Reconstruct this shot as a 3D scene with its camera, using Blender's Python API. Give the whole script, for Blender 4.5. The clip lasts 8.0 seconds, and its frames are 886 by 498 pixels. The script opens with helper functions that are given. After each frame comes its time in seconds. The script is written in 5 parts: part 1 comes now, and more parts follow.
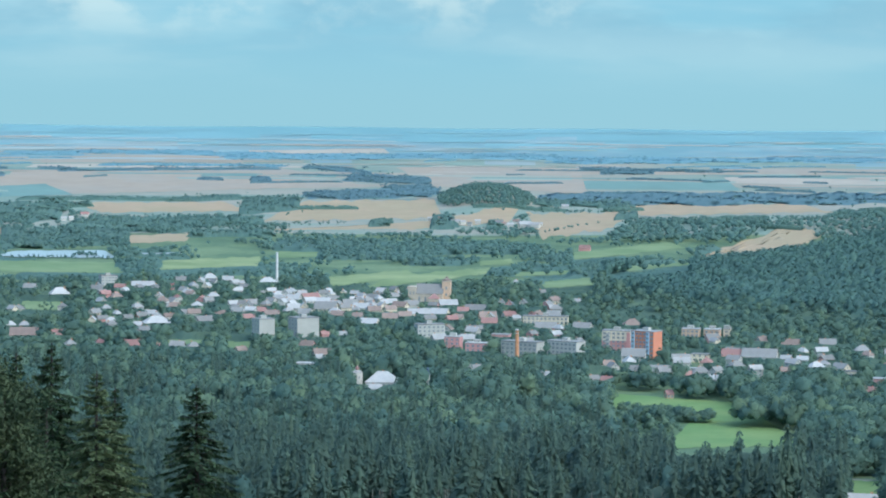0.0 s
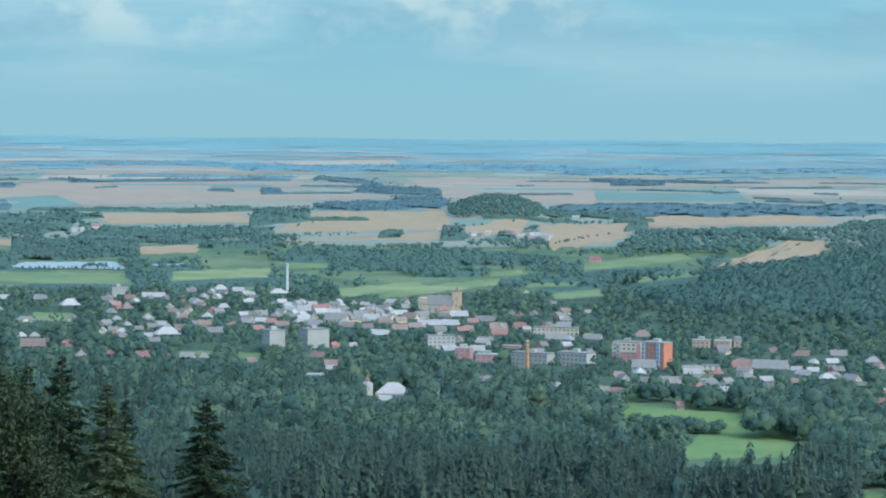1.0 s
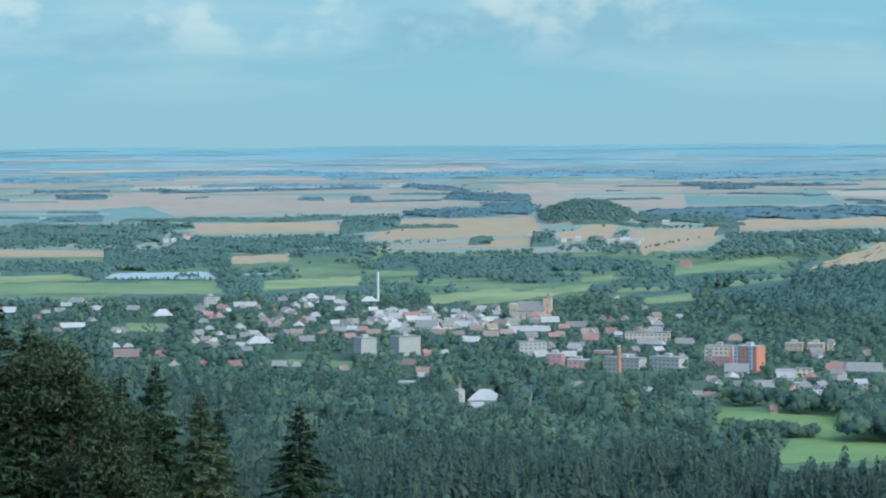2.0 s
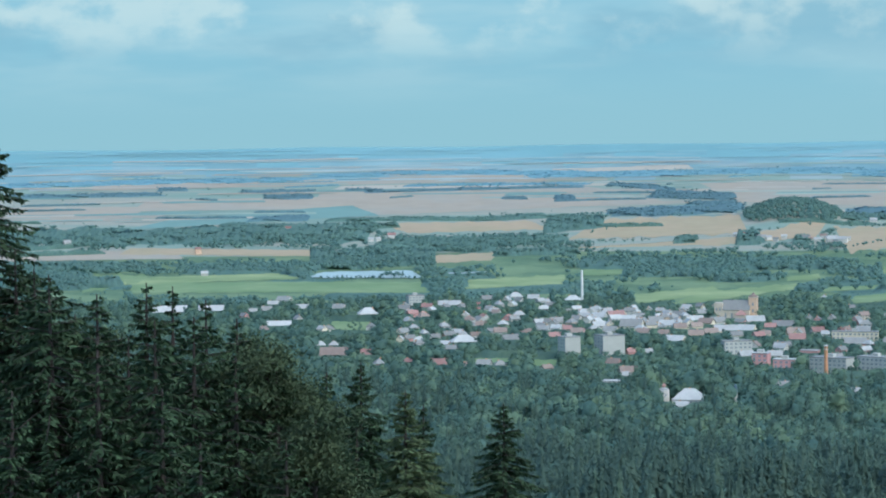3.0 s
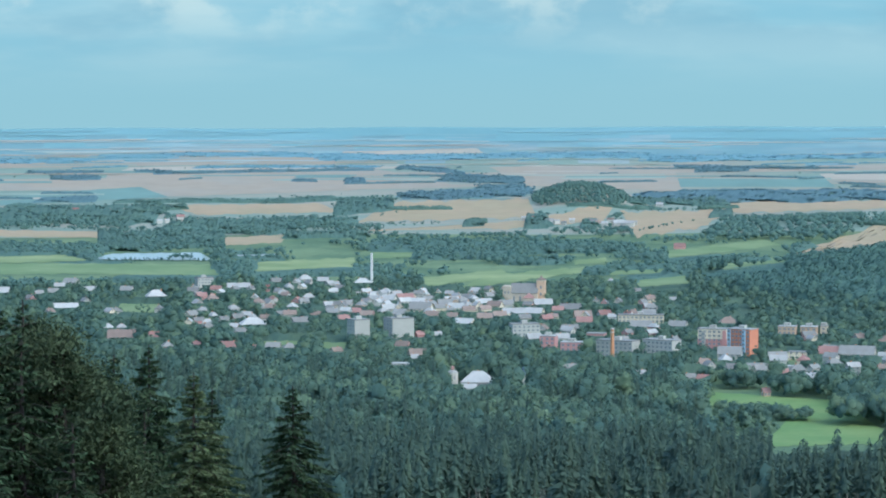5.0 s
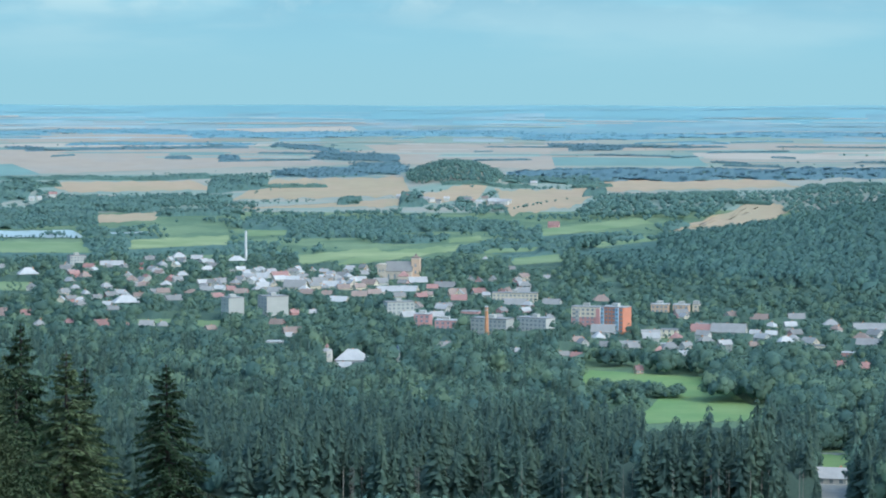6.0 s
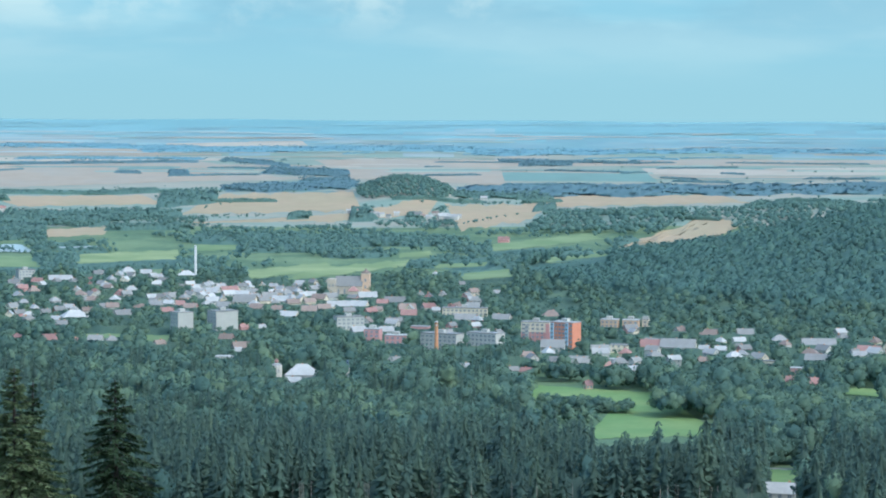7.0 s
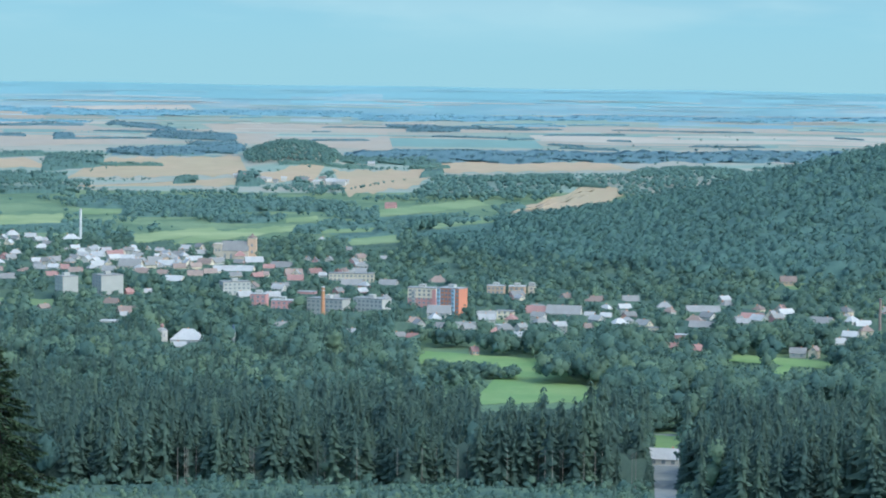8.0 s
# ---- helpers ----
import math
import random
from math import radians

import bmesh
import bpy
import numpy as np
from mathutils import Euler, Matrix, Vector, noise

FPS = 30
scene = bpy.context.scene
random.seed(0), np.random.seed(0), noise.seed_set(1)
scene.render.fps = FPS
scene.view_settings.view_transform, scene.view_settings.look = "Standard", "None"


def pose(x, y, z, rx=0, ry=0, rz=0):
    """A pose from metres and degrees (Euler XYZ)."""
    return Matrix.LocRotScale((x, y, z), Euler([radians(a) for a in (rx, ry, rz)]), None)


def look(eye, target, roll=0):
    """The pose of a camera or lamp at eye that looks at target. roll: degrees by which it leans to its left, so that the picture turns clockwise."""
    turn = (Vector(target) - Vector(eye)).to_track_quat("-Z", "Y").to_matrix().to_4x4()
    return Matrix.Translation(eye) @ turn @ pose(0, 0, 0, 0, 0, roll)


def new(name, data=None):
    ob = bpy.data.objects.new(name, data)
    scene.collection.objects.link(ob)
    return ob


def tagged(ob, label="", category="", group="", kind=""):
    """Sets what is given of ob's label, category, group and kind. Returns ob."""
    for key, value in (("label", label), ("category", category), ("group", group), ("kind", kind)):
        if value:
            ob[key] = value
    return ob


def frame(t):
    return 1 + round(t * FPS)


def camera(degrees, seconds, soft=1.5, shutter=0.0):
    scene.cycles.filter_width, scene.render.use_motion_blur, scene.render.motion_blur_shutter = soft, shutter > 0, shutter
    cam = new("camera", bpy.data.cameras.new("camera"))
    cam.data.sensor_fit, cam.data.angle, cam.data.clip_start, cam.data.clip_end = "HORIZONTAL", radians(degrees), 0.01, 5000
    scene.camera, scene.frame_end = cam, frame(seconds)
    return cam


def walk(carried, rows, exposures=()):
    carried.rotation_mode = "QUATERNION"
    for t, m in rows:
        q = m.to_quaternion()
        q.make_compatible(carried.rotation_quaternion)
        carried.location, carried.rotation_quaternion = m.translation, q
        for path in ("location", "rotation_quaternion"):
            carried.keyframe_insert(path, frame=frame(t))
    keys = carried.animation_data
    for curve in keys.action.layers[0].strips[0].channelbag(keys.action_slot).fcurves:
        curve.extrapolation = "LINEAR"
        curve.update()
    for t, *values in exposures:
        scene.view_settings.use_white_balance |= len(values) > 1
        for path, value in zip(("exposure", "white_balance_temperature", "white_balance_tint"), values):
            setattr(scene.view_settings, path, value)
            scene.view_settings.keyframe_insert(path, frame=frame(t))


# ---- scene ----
EYE = 160.0
cam = camera(21.48, 8.0, soft=2.0)
ROWS = [
    (0.0, 0.023, -2.98, -0.449),
    (0.5, 0.075, -2.657, -0.617),
    (1.0, 0.275, -2.706, -0.433),
    (1.2, 0.353, -2.702, -0.379),
    (2.3, 3.851, -2.498, 0.732),
    (2.5, 4.905, -2.533, 0.875),
    (3.0, 7.44, -2.529, 0.679),
    (3.5, 8.45, -2.452, 0.728),
    (4.0, 5.346, -2.52, 0.609),
    (4.5, 3.722, -2.735, 0.256),
    (5.0, 2.306, -2.992, 0.173),
    (5.2, 1.614, -3.13, -0.055),
    (6.3, -1.23, -3.574, 0.028),
    (6.5, -1.38, -3.501, 0.031),
    (7.0, -1.976, -3.161, -0.264),
    (7.5, -3.439, -3.487, -0.524),
    (8.0, -4.719, -3.978, -0.804),
]
EXPOSURES = [(t, e, 5620, 3) for t, e in ((0.0, 0.13), (0.4, 0.04), (1.0, 0.0), (2.5, 0.0), (4.0, 0.0), (5.0, 0.05), (6.5, 0.2), (8.0, 0.22))]
walk(cam, [(t, pose(0, 0, EYE, 90 + pitch, roll, yaw)) for t, yaw, pitch, roll in ROWS], EXPOSURES)

# ---- sky and sun ----
SUN_EL, SUN_AZ = 46.0, 132.0
world = bpy.data.worlds.new("sky")
scene.world = world
world.use_nodes = True
wt = world.node_tree
wt.nodes.clear()


def wnode(kind, **values):
    n = wt.nodes.new(kind)
    for k, v in values.items():
        n.inputs[k].default_value = v
    return n


def wmath(op, a, b=None):
    n = wt.nodes.new("ShaderNodeMath")
    n.operation = op
    for i, v in enumerate((a, b)):
        if v is None:
            continue
        if isinstance(v, (int, float)):
            n.inputs[i].default_value = v
        else:
            wt.links.new(v, n.inputs[i])
    return n.outputs[0]


def wrange(v, a, b, c=0.0, d=1.0):
    n = wt.nodes.new("ShaderNodeMapRange")
    n.interpolation_type = "SMOOTHSTEP"
    wt.links.new(v, n.inputs[0])
    for i, x in zip((1, 2, 3, 4), (a, b, c, d)):
        n.inputs[i].default_value = x
    return n.outputs[0]


def wmix(fac, a, b):
    n = wt.nodes.new("ShaderNodeMix")
    n.data_type = "RGBA"
    wt.links.new(fac, n.inputs[0])
    for i, v in ((6, a), (7, b)):
        if isinstance(v, tuple):
            n.inputs[i].default_value = (*v, 1)
        else:
            wt.links.new(v, n.inputs[i])
    return n.outputs[2]


nishita = wt.nodes.new("ShaderNodeTexSky")
nishita.sky_type = "NISHITA"
nishita.sun_disc = False
nishita.sun_elevation, nishita.sun_rotation = radians(SUN_EL), radians(SUN_AZ)
nishita.dust_density = 2.0
high = wt.nodes.new("ShaderNodeVectorMath")
high.operation = "SCALE"
wt.links.new(nishita.outputs[0], high.inputs[0])
high.inputs[3].default_value = 0.33
tc = wt.nodes.new("ShaderNodeTexCoord")
sep = wt.nodes.new("ShaderNodeSeparateXYZ")
wt.links.new(tc.outputs["Generated"], sep.inputs[0])
elev = sep.outputs[2]


def sky_noise(sx, sz, scale, detail, rough, seed):
    mp = wt.nodes.new("ShaderNodeMapping")
    mp.inputs["Scale"].default_value = (sx, sx, sz)
    mp.inputs["Location"].default_value = (seed, seed * 0.7, 0)
    wt.links.new(tc.outputs["Generated"], mp.inputs[0])
    n = wnode("ShaderNodeTexNoise", Scale=scale, Detail=detail, Roughness=rough)
    wt.links.new(mp.outputs[0], n.inputs["Vector"])
    return n.outputs["Fac"]


LOW, TOPBLUE, CLOUD, GREYCLOUD = (0.34, 0.545, 0.585), (0.305, 0.545, 0.63), (0.70, 0.78, 0.72), (0.285, 0.485, 0.565)
veil = wmix(wrange(elev, 0.0, 0.06), LOW, TOPBLUE)
westward = wrange(sep.outputs[0], -0.05, 0.22, 1.0, 0.3)
bank = wmath("MULTIPLY", wrange(sky_noise(1, 5.5, 7, 4, 0.55, 3.1), 0.40, 0.66), wrange(elev, 0.010, 0.04))
veil = wmix(wmath("MULTIPLY", bank, 0.30), veil, CLOUD)
grey = wmath("MULTIPLY", wrange(sky_noise(1, 3.0, 10, 5, 0.55, 8.4), 0.44, 0.60), wrange(elev, 0.022, 0.05))
veil = wmix(wmath("MULTIPLY", grey, 0.7), veil, GREYCLOUD)
puffs = wmath("MULTIPLY", wrange(sky_noise(1, 1.5, 21, 8, 0.55, 5.2), 0.50, 0.64), wrange(elev, 0.030, 0.058))
puffs = wmath("MULTIPLY", puffs, westward)
veil = wmix(wmath("MULTIPLY", puffs, 0.62), veil, CLOUD)
sky_colour = wmix(wrange(elev, 0.07, 0.35), veil, high.outputs[0])
back = wt.nodes.new("ShaderNodeBackground")
wt.links.new(sky_colour, back.inputs[0])
wout = wt.nodes.new("ShaderNodeOutputWorld")
wt.links.new(back.outputs[0], wout.inputs[0])

sun = new("sun", bpy.data.lights.new("sun", "SUN"))
sun.data.energy, sun.data.angle, sun.data.color = 0.75, radians(20.0), (1.0, 0.95, 0.88)
sa = radians(SUN_AZ)
sun.matrix_world = look((0, 0, 600), (-math.sin(sa) * 500, -math.cos(sa) * 500, 600 - 500 * math.tan(radians(SUN_EL))))


# ---- materials ----
def material(name, colour, rough=0.9, vary=0.25, grain=0.6, blotch=0.05, bump=0.0, island=0.0, random=0.0, tint=False, second=None, stretch=(1, 1, 1), leaf=0.0):
    """Two scales of noise over a base colour; island and random vary it from piece to piece."""
    m = bpy.data.materials.new(name)
    m.use_nodes = True
    nt = m.node_tree
    bsdf = nt.nodes["Principled BSDF"]
    bsdf.inputs["Roughness"].default_value = rough
    bsdf.inputs["Specular IOR Level"].default_value = 0.25
    tex = nt.nodes.new("ShaderNodeTexCoord")
    mp = nt.nodes.new("ShaderNodeMapping")
    mp.inputs["Scale"].default_value = stretch
    nt.links.new(tex.outputs["Object"], mp.inputs[0])

    def noise_tex(scale, detail):
        n = nt.nodes.new("ShaderNodeTexNoise")
        n.inputs["Scale"].default_value, n.inputs["Detail"].default_value = scale, detail
        nt.links.new(mp.outputs[0], n.inputs["Vector"])
        return n.outputs["Fac"]

    def mul(a, b, op="MULTIPLY"):
        n = nt.nodes.new("ShaderNodeMath")
        n.operation = op
        for i, v in enumerate((a, b)):
            if isinstance(v, (int, float)):
                n.inputs[i].default_value = v
            else:
                nt.links.new(v, n.inputs[i])
        return n.outputs[0]

    def spread(v, amount):
        return mul(mul(mul(v, 0.5, "SUBTRACT"), amount * 2), 1.0, "ADD")

    fine, coarse = noise_tex(grain, 4), noise_tex(blotch, 3)
    value = mul(spread(fine, vary), spread(coarse, vary * 1.3))
    if island:
        g = nt.nodes.new("ShaderNodeNewGeometry")
        value = mul(value, spread(g.outputs["Random Per Island"], island))
    if random:
        o = nt.nodes.new("ShaderNodeObjectInfo")
        value = mul(value, spread(o.outputs["Random"], random))
    mix = nt.nodes.new("ShaderNodeMix")
    mix.data_type = "RGBA"
    mix.inputs[6].default_value = (*colour, 1)
    mix.inputs[7].default_value = (*(second or colour), 1)
    if tint:
        at = nt.nodes.new("ShaderNodeAttribute")
        at.attribute_name = "tint"
        nt.links.new(at.outputs["Fac"], mix.inputs[0])
    else:
        c = nt.nodes.new("ShaderNodeMapRange")
        c.inputs[1].default_value, c.inputs[2].default_value = 0.42, 0.6
        nt.links.new(coarse, c.inputs[0])
        nt.links.new(c.outputs[0], mix.inputs[0])
    sc = nt.nodes.new("ShaderNodeVectorMath")
    sc.operation = "SCALE"
    nt.links.new(mix.outputs[2], sc.inputs[0])
    nt.links.new(value, sc.inputs[3])
    nt.links.new(sc.outputs[0], bsdf.inputs["Base Color"])
    if leaf:
        # thin leaves let part of the light through
        bsdf.inputs["Specular IOR Level"].default_value = 0.06
        thin = nt.nodes.new("ShaderNodeBsdfTranslucent")
        nt.links.new(sc.outputs[0], thin.inputs["Color"])
        both = nt.nodes.new("ShaderNodeMixShader")
        both.inputs[0].default_value = leaf
        nt.links.new(bsdf.outputs[0], both.inputs[1])
        nt.links.new(thin.outputs[0], both.inputs[2])
        nt.links.new(both.outputs[0], nt.nodes["Material Output"].inputs["Surface"])
    if bump:
        b = nt.nodes.new("ShaderNodeBump")
        b.inputs["Strength"].default_value, b.inputs["Distance"].default_value = 1.0, bump
        nt.links.new(fine, b.inputs["Height"])
        nt.links.new(b.outputs[0], bsdf.inputs["Normal"])
    return m


GROUND = material("ground_cover", (0.110, 0.180, 0.092), vary=0.3, grain=0.12, blotch=0.012, second=(0.145, 0.205, 0.10))
FIELD_MATS = [
    material("stubble", (0.395, 0.305, 0.185), vary=0.12, grain=0.05, blotch=0.008, second=(0.34, 0.28, 0.165)),
    material("dry_grass", (0.195, 0.265, 0.11), vary=0.15, grain=0.06, blotch=0.01, second=(0.26, 0.31, 0.14)),
    material("grass", (0.165, 0.245, 0.105), vary=0.15, grain=0.06, blotch=0.012, second=(0.20, 0.265, 0.12)),
    material("meadow", (0.150, 0.258, 0.085), vary=0.14, grain=0.25, blotch=0.02, second=(0.185, 0.270, 0.095)),
    # from here on, distance haze is mixed into the field's base colour
    material("hazed_stubble", (0.355, 0.305, 0.222), vary=0.1, grain=0.03, blotch=0.006, second=(0.315, 0.292, 0.225)),
    material("hazed_crop", (0.165, 0.27, 0.225), vary=0.1, grain=0.03, blotch=0.006),
    material("hazed_pale_field", (0.40, 0.36, 0.275), vary=0.1, grain=0.03, blotch=0.006),
    material("hazed_skyline_field", (0.212, 0.358, 0.345), vary=0.06, grain=0.02, blotch=0.005),
    material("hazed_pasture", (0.24, 0.32, 0.26), vary=0.1, grain=0.03, blotch=0.006, second=(0.28, 0.34, 0.26)),
    material("hazed_faint_field", (0.32, 0.385, 0.34), vary=0.06, grain=0.02, blotch=0.005),
]
# plain colours step towards painted haze, paler and bluer with range
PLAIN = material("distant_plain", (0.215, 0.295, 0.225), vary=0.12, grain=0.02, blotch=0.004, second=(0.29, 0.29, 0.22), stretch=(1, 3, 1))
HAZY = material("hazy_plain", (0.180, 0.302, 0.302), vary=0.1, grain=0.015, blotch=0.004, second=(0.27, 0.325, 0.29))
HAZIER = material("hazier_plain", (0.176, 0.305, 0.300), vary=0.08, grain=0.012, blotch=0.004, second=(0.26, 0.365, 0.345))
SKYLINE_HAZE = material("skyline_haze_plain", (0.182, 0.338, 0.330), vary=0.06, grain=0.01, blotch=0.003, second=(0.197, 0.352, 0.345))
SPRUCE = material("spruce_needles", (0.094, 0.150, 0.122), vary=0.2, grain=0.8, blotch=0.03, island=0.08, tint=True, leaf=0.45, second=(0.134, 0.196, 0.136))
LEAVES = material("leaves", (0.098, 0.172, 0.141), vary=0.2, grain=0.7, blotch=0.03, island=0.1, tint=True, leaf=0.35, second=(0.178, 0.258, 0.158))
# these four have haze painted into the leaf colour, bluer for farther woods
HILL_HAZE_LEAVES = material("hill_haze_leaves", (0.112, 0.200, 0.172), vary=0.18, grain=0.4, blotch=0.02, island=0.07, tint=True, leaf=0.35, second=(0.150, 0.252, 0.190))
BELT_HAZE_LEAVES = material("belt_haze_leaves", (0.128, 0.222, 0.188), vary=0.12, grain=0.3, blotch=0.02, island=0.07, tint=True, leaf=0.35, second=(0.160, 0.255, 0.195))
FAR_HAZE_LEAVES = material("distant_haze_leaves", (0.145, 0.245, 0.258), vary=0.12, grain=0.2, blotch=0.01, island=0.07, tint=True, leaf=0.35, second=(0.160, 0.260, 0.265))
RIM_HAZE_LEAVES = material("skyline_haze_leaves", (0.125, 0.250, 0.275), vary=0.12, grain=0.2, blotch=0.01, island=0.07, tint=True, second=(0.155, 0.280, 0.290))
BARK = material("bark", (0.16, 0.13, 0.11), vary=0.35, grain=6, blotch=0.8, bump=0.02)
BIRCH_BARK = material("pale_bark", (0.27, 0.25, 0.21), vary=0.3, grain=2, blotch=0.4)
WALLS = [material(n, c, vary=0.1, grain=1.5, blotch=0.15, random=0.12) for n, c in (
    ("white_plaster", (0.50, 0.485, 0.42)), ("cream_plaster", (0.66, 0.58, 0.42)), ("pink_plaster", (0.54, 0.29, 0.26)),
    ("orange_plaster", (0.60, 0.43, 0.29)), ("grey_plaster", (0.43, 0.43, 0.375)))]
ROOFS = [material(n, c, rough=ro, vary=0.15, grain=1.2, blotch=0.2, random=0.18, bump=0.02) for n, c, ro in (
    ("pale_metal_roof", (0.40, 0.40, 0.365), 0.65), ("grey_slate", (0.25, 0.25, 0.225), 0.7),
    ("red_tiles", (0.33, 0.195, 0.165), 0.8), ("brown_tiles", (0.27, 0.21, 0.17), 0.8))]
BRICK = material("brick", (0.54, 0.27, 0.14), vary=0.2, grain=3, blotch=0.3)
CONCRETE = material("concrete", (0.62, 0.61, 0.57), vary=0.18, grain=1.2, blotch=0.1)
BLUE_PAINT = material("blue_plaster", (0.34, 0.50, 0.58), vary=0.1, grain=1.5, blotch=0.2)
ORANGE_PAINT = material("bright_orange_plaster", (0.60, 0.25, 0.15), vary=0.1, grain=1.5, blotch=0.2)
GLASS = material("window_glass", (0.20, 0.235, 0.25), rough=0.3, vary=0.1)
STONE = material("old_plaster", (0.52, 0.45, 0.34), vary=0.2, grain=1.0, blotch=0.15)
COPPER = material("dark_blue_dome", (0.10, 0.15, 0.20), rough=0.5, vary=0.15)
WATER = material("pond_water", (0.33, 0.40, 0.36), rough=0.3, vary=0.08, grain=0.3, blotch=0.02)
EARTH = material("bare_earth", (0.25, 0.255, 0.215), vary=0.2, grain=0.5, blotch=0.1)


# ---- the lie of the land ----
def smooth(v, a, b):
    x = np.clip((v - a) / (b - a), 0, 1)
    return x * x * (3 - 2 * x)


RIM = 2400.0


def land(x, y):
    """Height of the ground. The lookout's slope falls to the valley, the plain climbs to the skyline."""
    x, y = np.asarray(x, float), np.asarray(y, float)
    r, az = np.hypot(x, y), np.degrees(np.arctan2(x, y))
    z = 150 * np.clip(1 - r / 1250, 0, 1) ** 1.6 + np.where(r > RIM, 160 * (1 - r / RIM) ** 2, 0)
    ridge = 112 * np.exp(-((az - 19) / 8.5) ** 2) * smooth(r, 1840, 2330) * (1 - smooth(r, 2380, 2950))
    spur = 13 * np.exp(-((az - 11) / 5.5) ** 2) * np.exp(-((r - 3300) / 170) ** 2)
    knoll = 24 * np.exp(-np.abs((az - 1.05) / 0.92) ** 3) * np.exp(-((r - 3640) / 110) ** 2)
    roll = 1.2 * np.sin(x / 95 + 1.3) * np.sin(y / 130) * smooth(r, 1300, 1700)
    return z + np.where(np.abs(az) < 80, ridge + spur + knoll, 0) + roll


def spot(az, r):
    a = np.radians(az)
    return r * np.sin(a), r * np.cos(a)


def mesh_object(name, verts, faces, mat, parent=None, tint=None, shade=False, normals=None):
    me = bpy.data.meshes.new(name)
    verts = np.asarray(verts, np.float32)
    faces = np.asarray(faces, np.int32)
    n = faces.shape[1]
    me.vertices.add(len(verts))
    me.vertices.foreach_set("co", verts.ravel())
    me.loops.add(faces.size)
    me.loops.foreach_set("vertex_index", faces.ravel())
    me.polygons.add(len(faces))
    me.polygons.foreach_set("loop_start", np.arange(len(faces), dtype=np.int32) * n)
    me.polygons.foreach_set("loop_total", np.full(len(faces), n, np.int32))
    if shade:
        me.polygons.foreach_set("use_smooth", np.ones(len(faces), bool))
    me.update(calc_edges=True)
    if tint is not None:
        at = me.attributes.new("tint", "FLOAT", "POINT")
        at.data.foreach_set("value", np.asarray(tint, np.float32))
    if normals is not None:
        me.normals_split_custom_set_from_vertices(normals.astype(np.float32))
    me.materials.append(mat)
    ob = new(name, me)
    if parent:
        ob.parent = parent
    return ob


def grid_faces(nu, nv):
    i, j = np.meshgrid(np.arange(nu - 1), np.arange(nv - 1), indexing="ij")
    a = (i * nv + j).ravel()
    return np.stack([a, a + nv, a + nv + 1, a + 1], 1)


def ground_sheet():
    az = np.concatenate([np.linspace(-180, -24, 40)[:-1], np.linspace(-24, 22, 185), np.linspace(22, 180, 40)[1:]])
    r = np.concatenate([np.linspace(0.02, 1250, 60), np.linspace(1270, 4790, 170)])
    A, Rr = np.meshgrid(az, r, indexing="ij")
    x, y = spot(A, Rr)
    v = np.stack([x, y, land(x, y)], -1).reshape(-1, 3)
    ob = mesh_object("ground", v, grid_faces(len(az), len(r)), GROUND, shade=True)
    for m in (PLAIN, HAZY, HAZIER, SKYLINE_HAZE):
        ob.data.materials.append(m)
    # distance haze painted on: the plain turns paler and bluer outwards, parcel by parcel
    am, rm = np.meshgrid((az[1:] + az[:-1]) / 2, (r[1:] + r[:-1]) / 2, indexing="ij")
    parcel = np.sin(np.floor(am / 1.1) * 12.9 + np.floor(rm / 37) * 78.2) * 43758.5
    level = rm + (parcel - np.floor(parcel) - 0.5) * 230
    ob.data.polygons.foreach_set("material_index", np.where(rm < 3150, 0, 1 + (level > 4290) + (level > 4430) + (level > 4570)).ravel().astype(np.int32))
    tagged(ob, "green valley floor rising to a hazy farmed plain", "ground", kind="structure")


ground_sheet()

# Corners as azimuth in degrees and range in metres from the lookout.
FIELDS_A = [
    (0, -4.46, 3345, -3.39, 3644, -0.23, 3684, 0.01, 3388),
    (0, -6.0, 3158, -3.11, 3236, -0.2, 3353, -0.34, 3247),
    (0, 2.44, 3105, 2.02, 3469, 4.61, 3520, 4.16, 3239),
    (0, 4.51, 3467, 4.47, 3684, 8.74, 3655, 9.49, 3523),
    (0, 6.14, 2837, 8.28, 3228, 9.23, 3177, 8.49, 2911),
    (0, -1.17, 3209, 0.08, 3389, 1.95, 3573, 1.6, 3327),
    (0, -7.62, 2983, -7.71, 3104, -6.07, 3141, -6.28, 3019),
    (0, -8.32, 3449, -9.0, 3603, -5.32, 3629, -4.77, 3509),
    (1, -2.75, 2332, -2.83, 2469, -0.88, 2581, -0.68, 2495),
    (1, -1.99, 2301, -1.16, 2493, 1.17, 2609, 1.06, 2521),
]
FIELDS_B = [
    (1, -6.96, 2585, -6.89, 2741, -4.49, 2796, -4.46, 2657),
    (2, -15.11, 2600, -15.1, 2740, -8.05, 2706, -7.71, 2530),
    (1, -15.36, 2724, -15.23, 2825, -11.55, 2864, -10.75, 2760),
    (2, -4.07, 2780, -4.0, 2867, -2.97, 2870, -3.04, 2791),
    (2, 3.21, 2762, 3.16, 2883, 5.48, 3040, 5.96, 2974),
    (2, 4.04, 2506, 4.08, 2611, 6.01, 2740, 6.24, 2664),
    (2, 2.38, 2306, 2.45, 2398, 3.7, 2451, 3.77, 2331),
    (1, 0.92, 2642, 0.92, 2712, 1.68, 2769, 1.72, 2682),
    (2, 1.75, 2481, 1.82, 2543, 3.21, 2570, 3.07, 2499),
    (3, 4.04, 1338, 4.21, 1407, 7.18, 1372, 7.32, 1316),
]
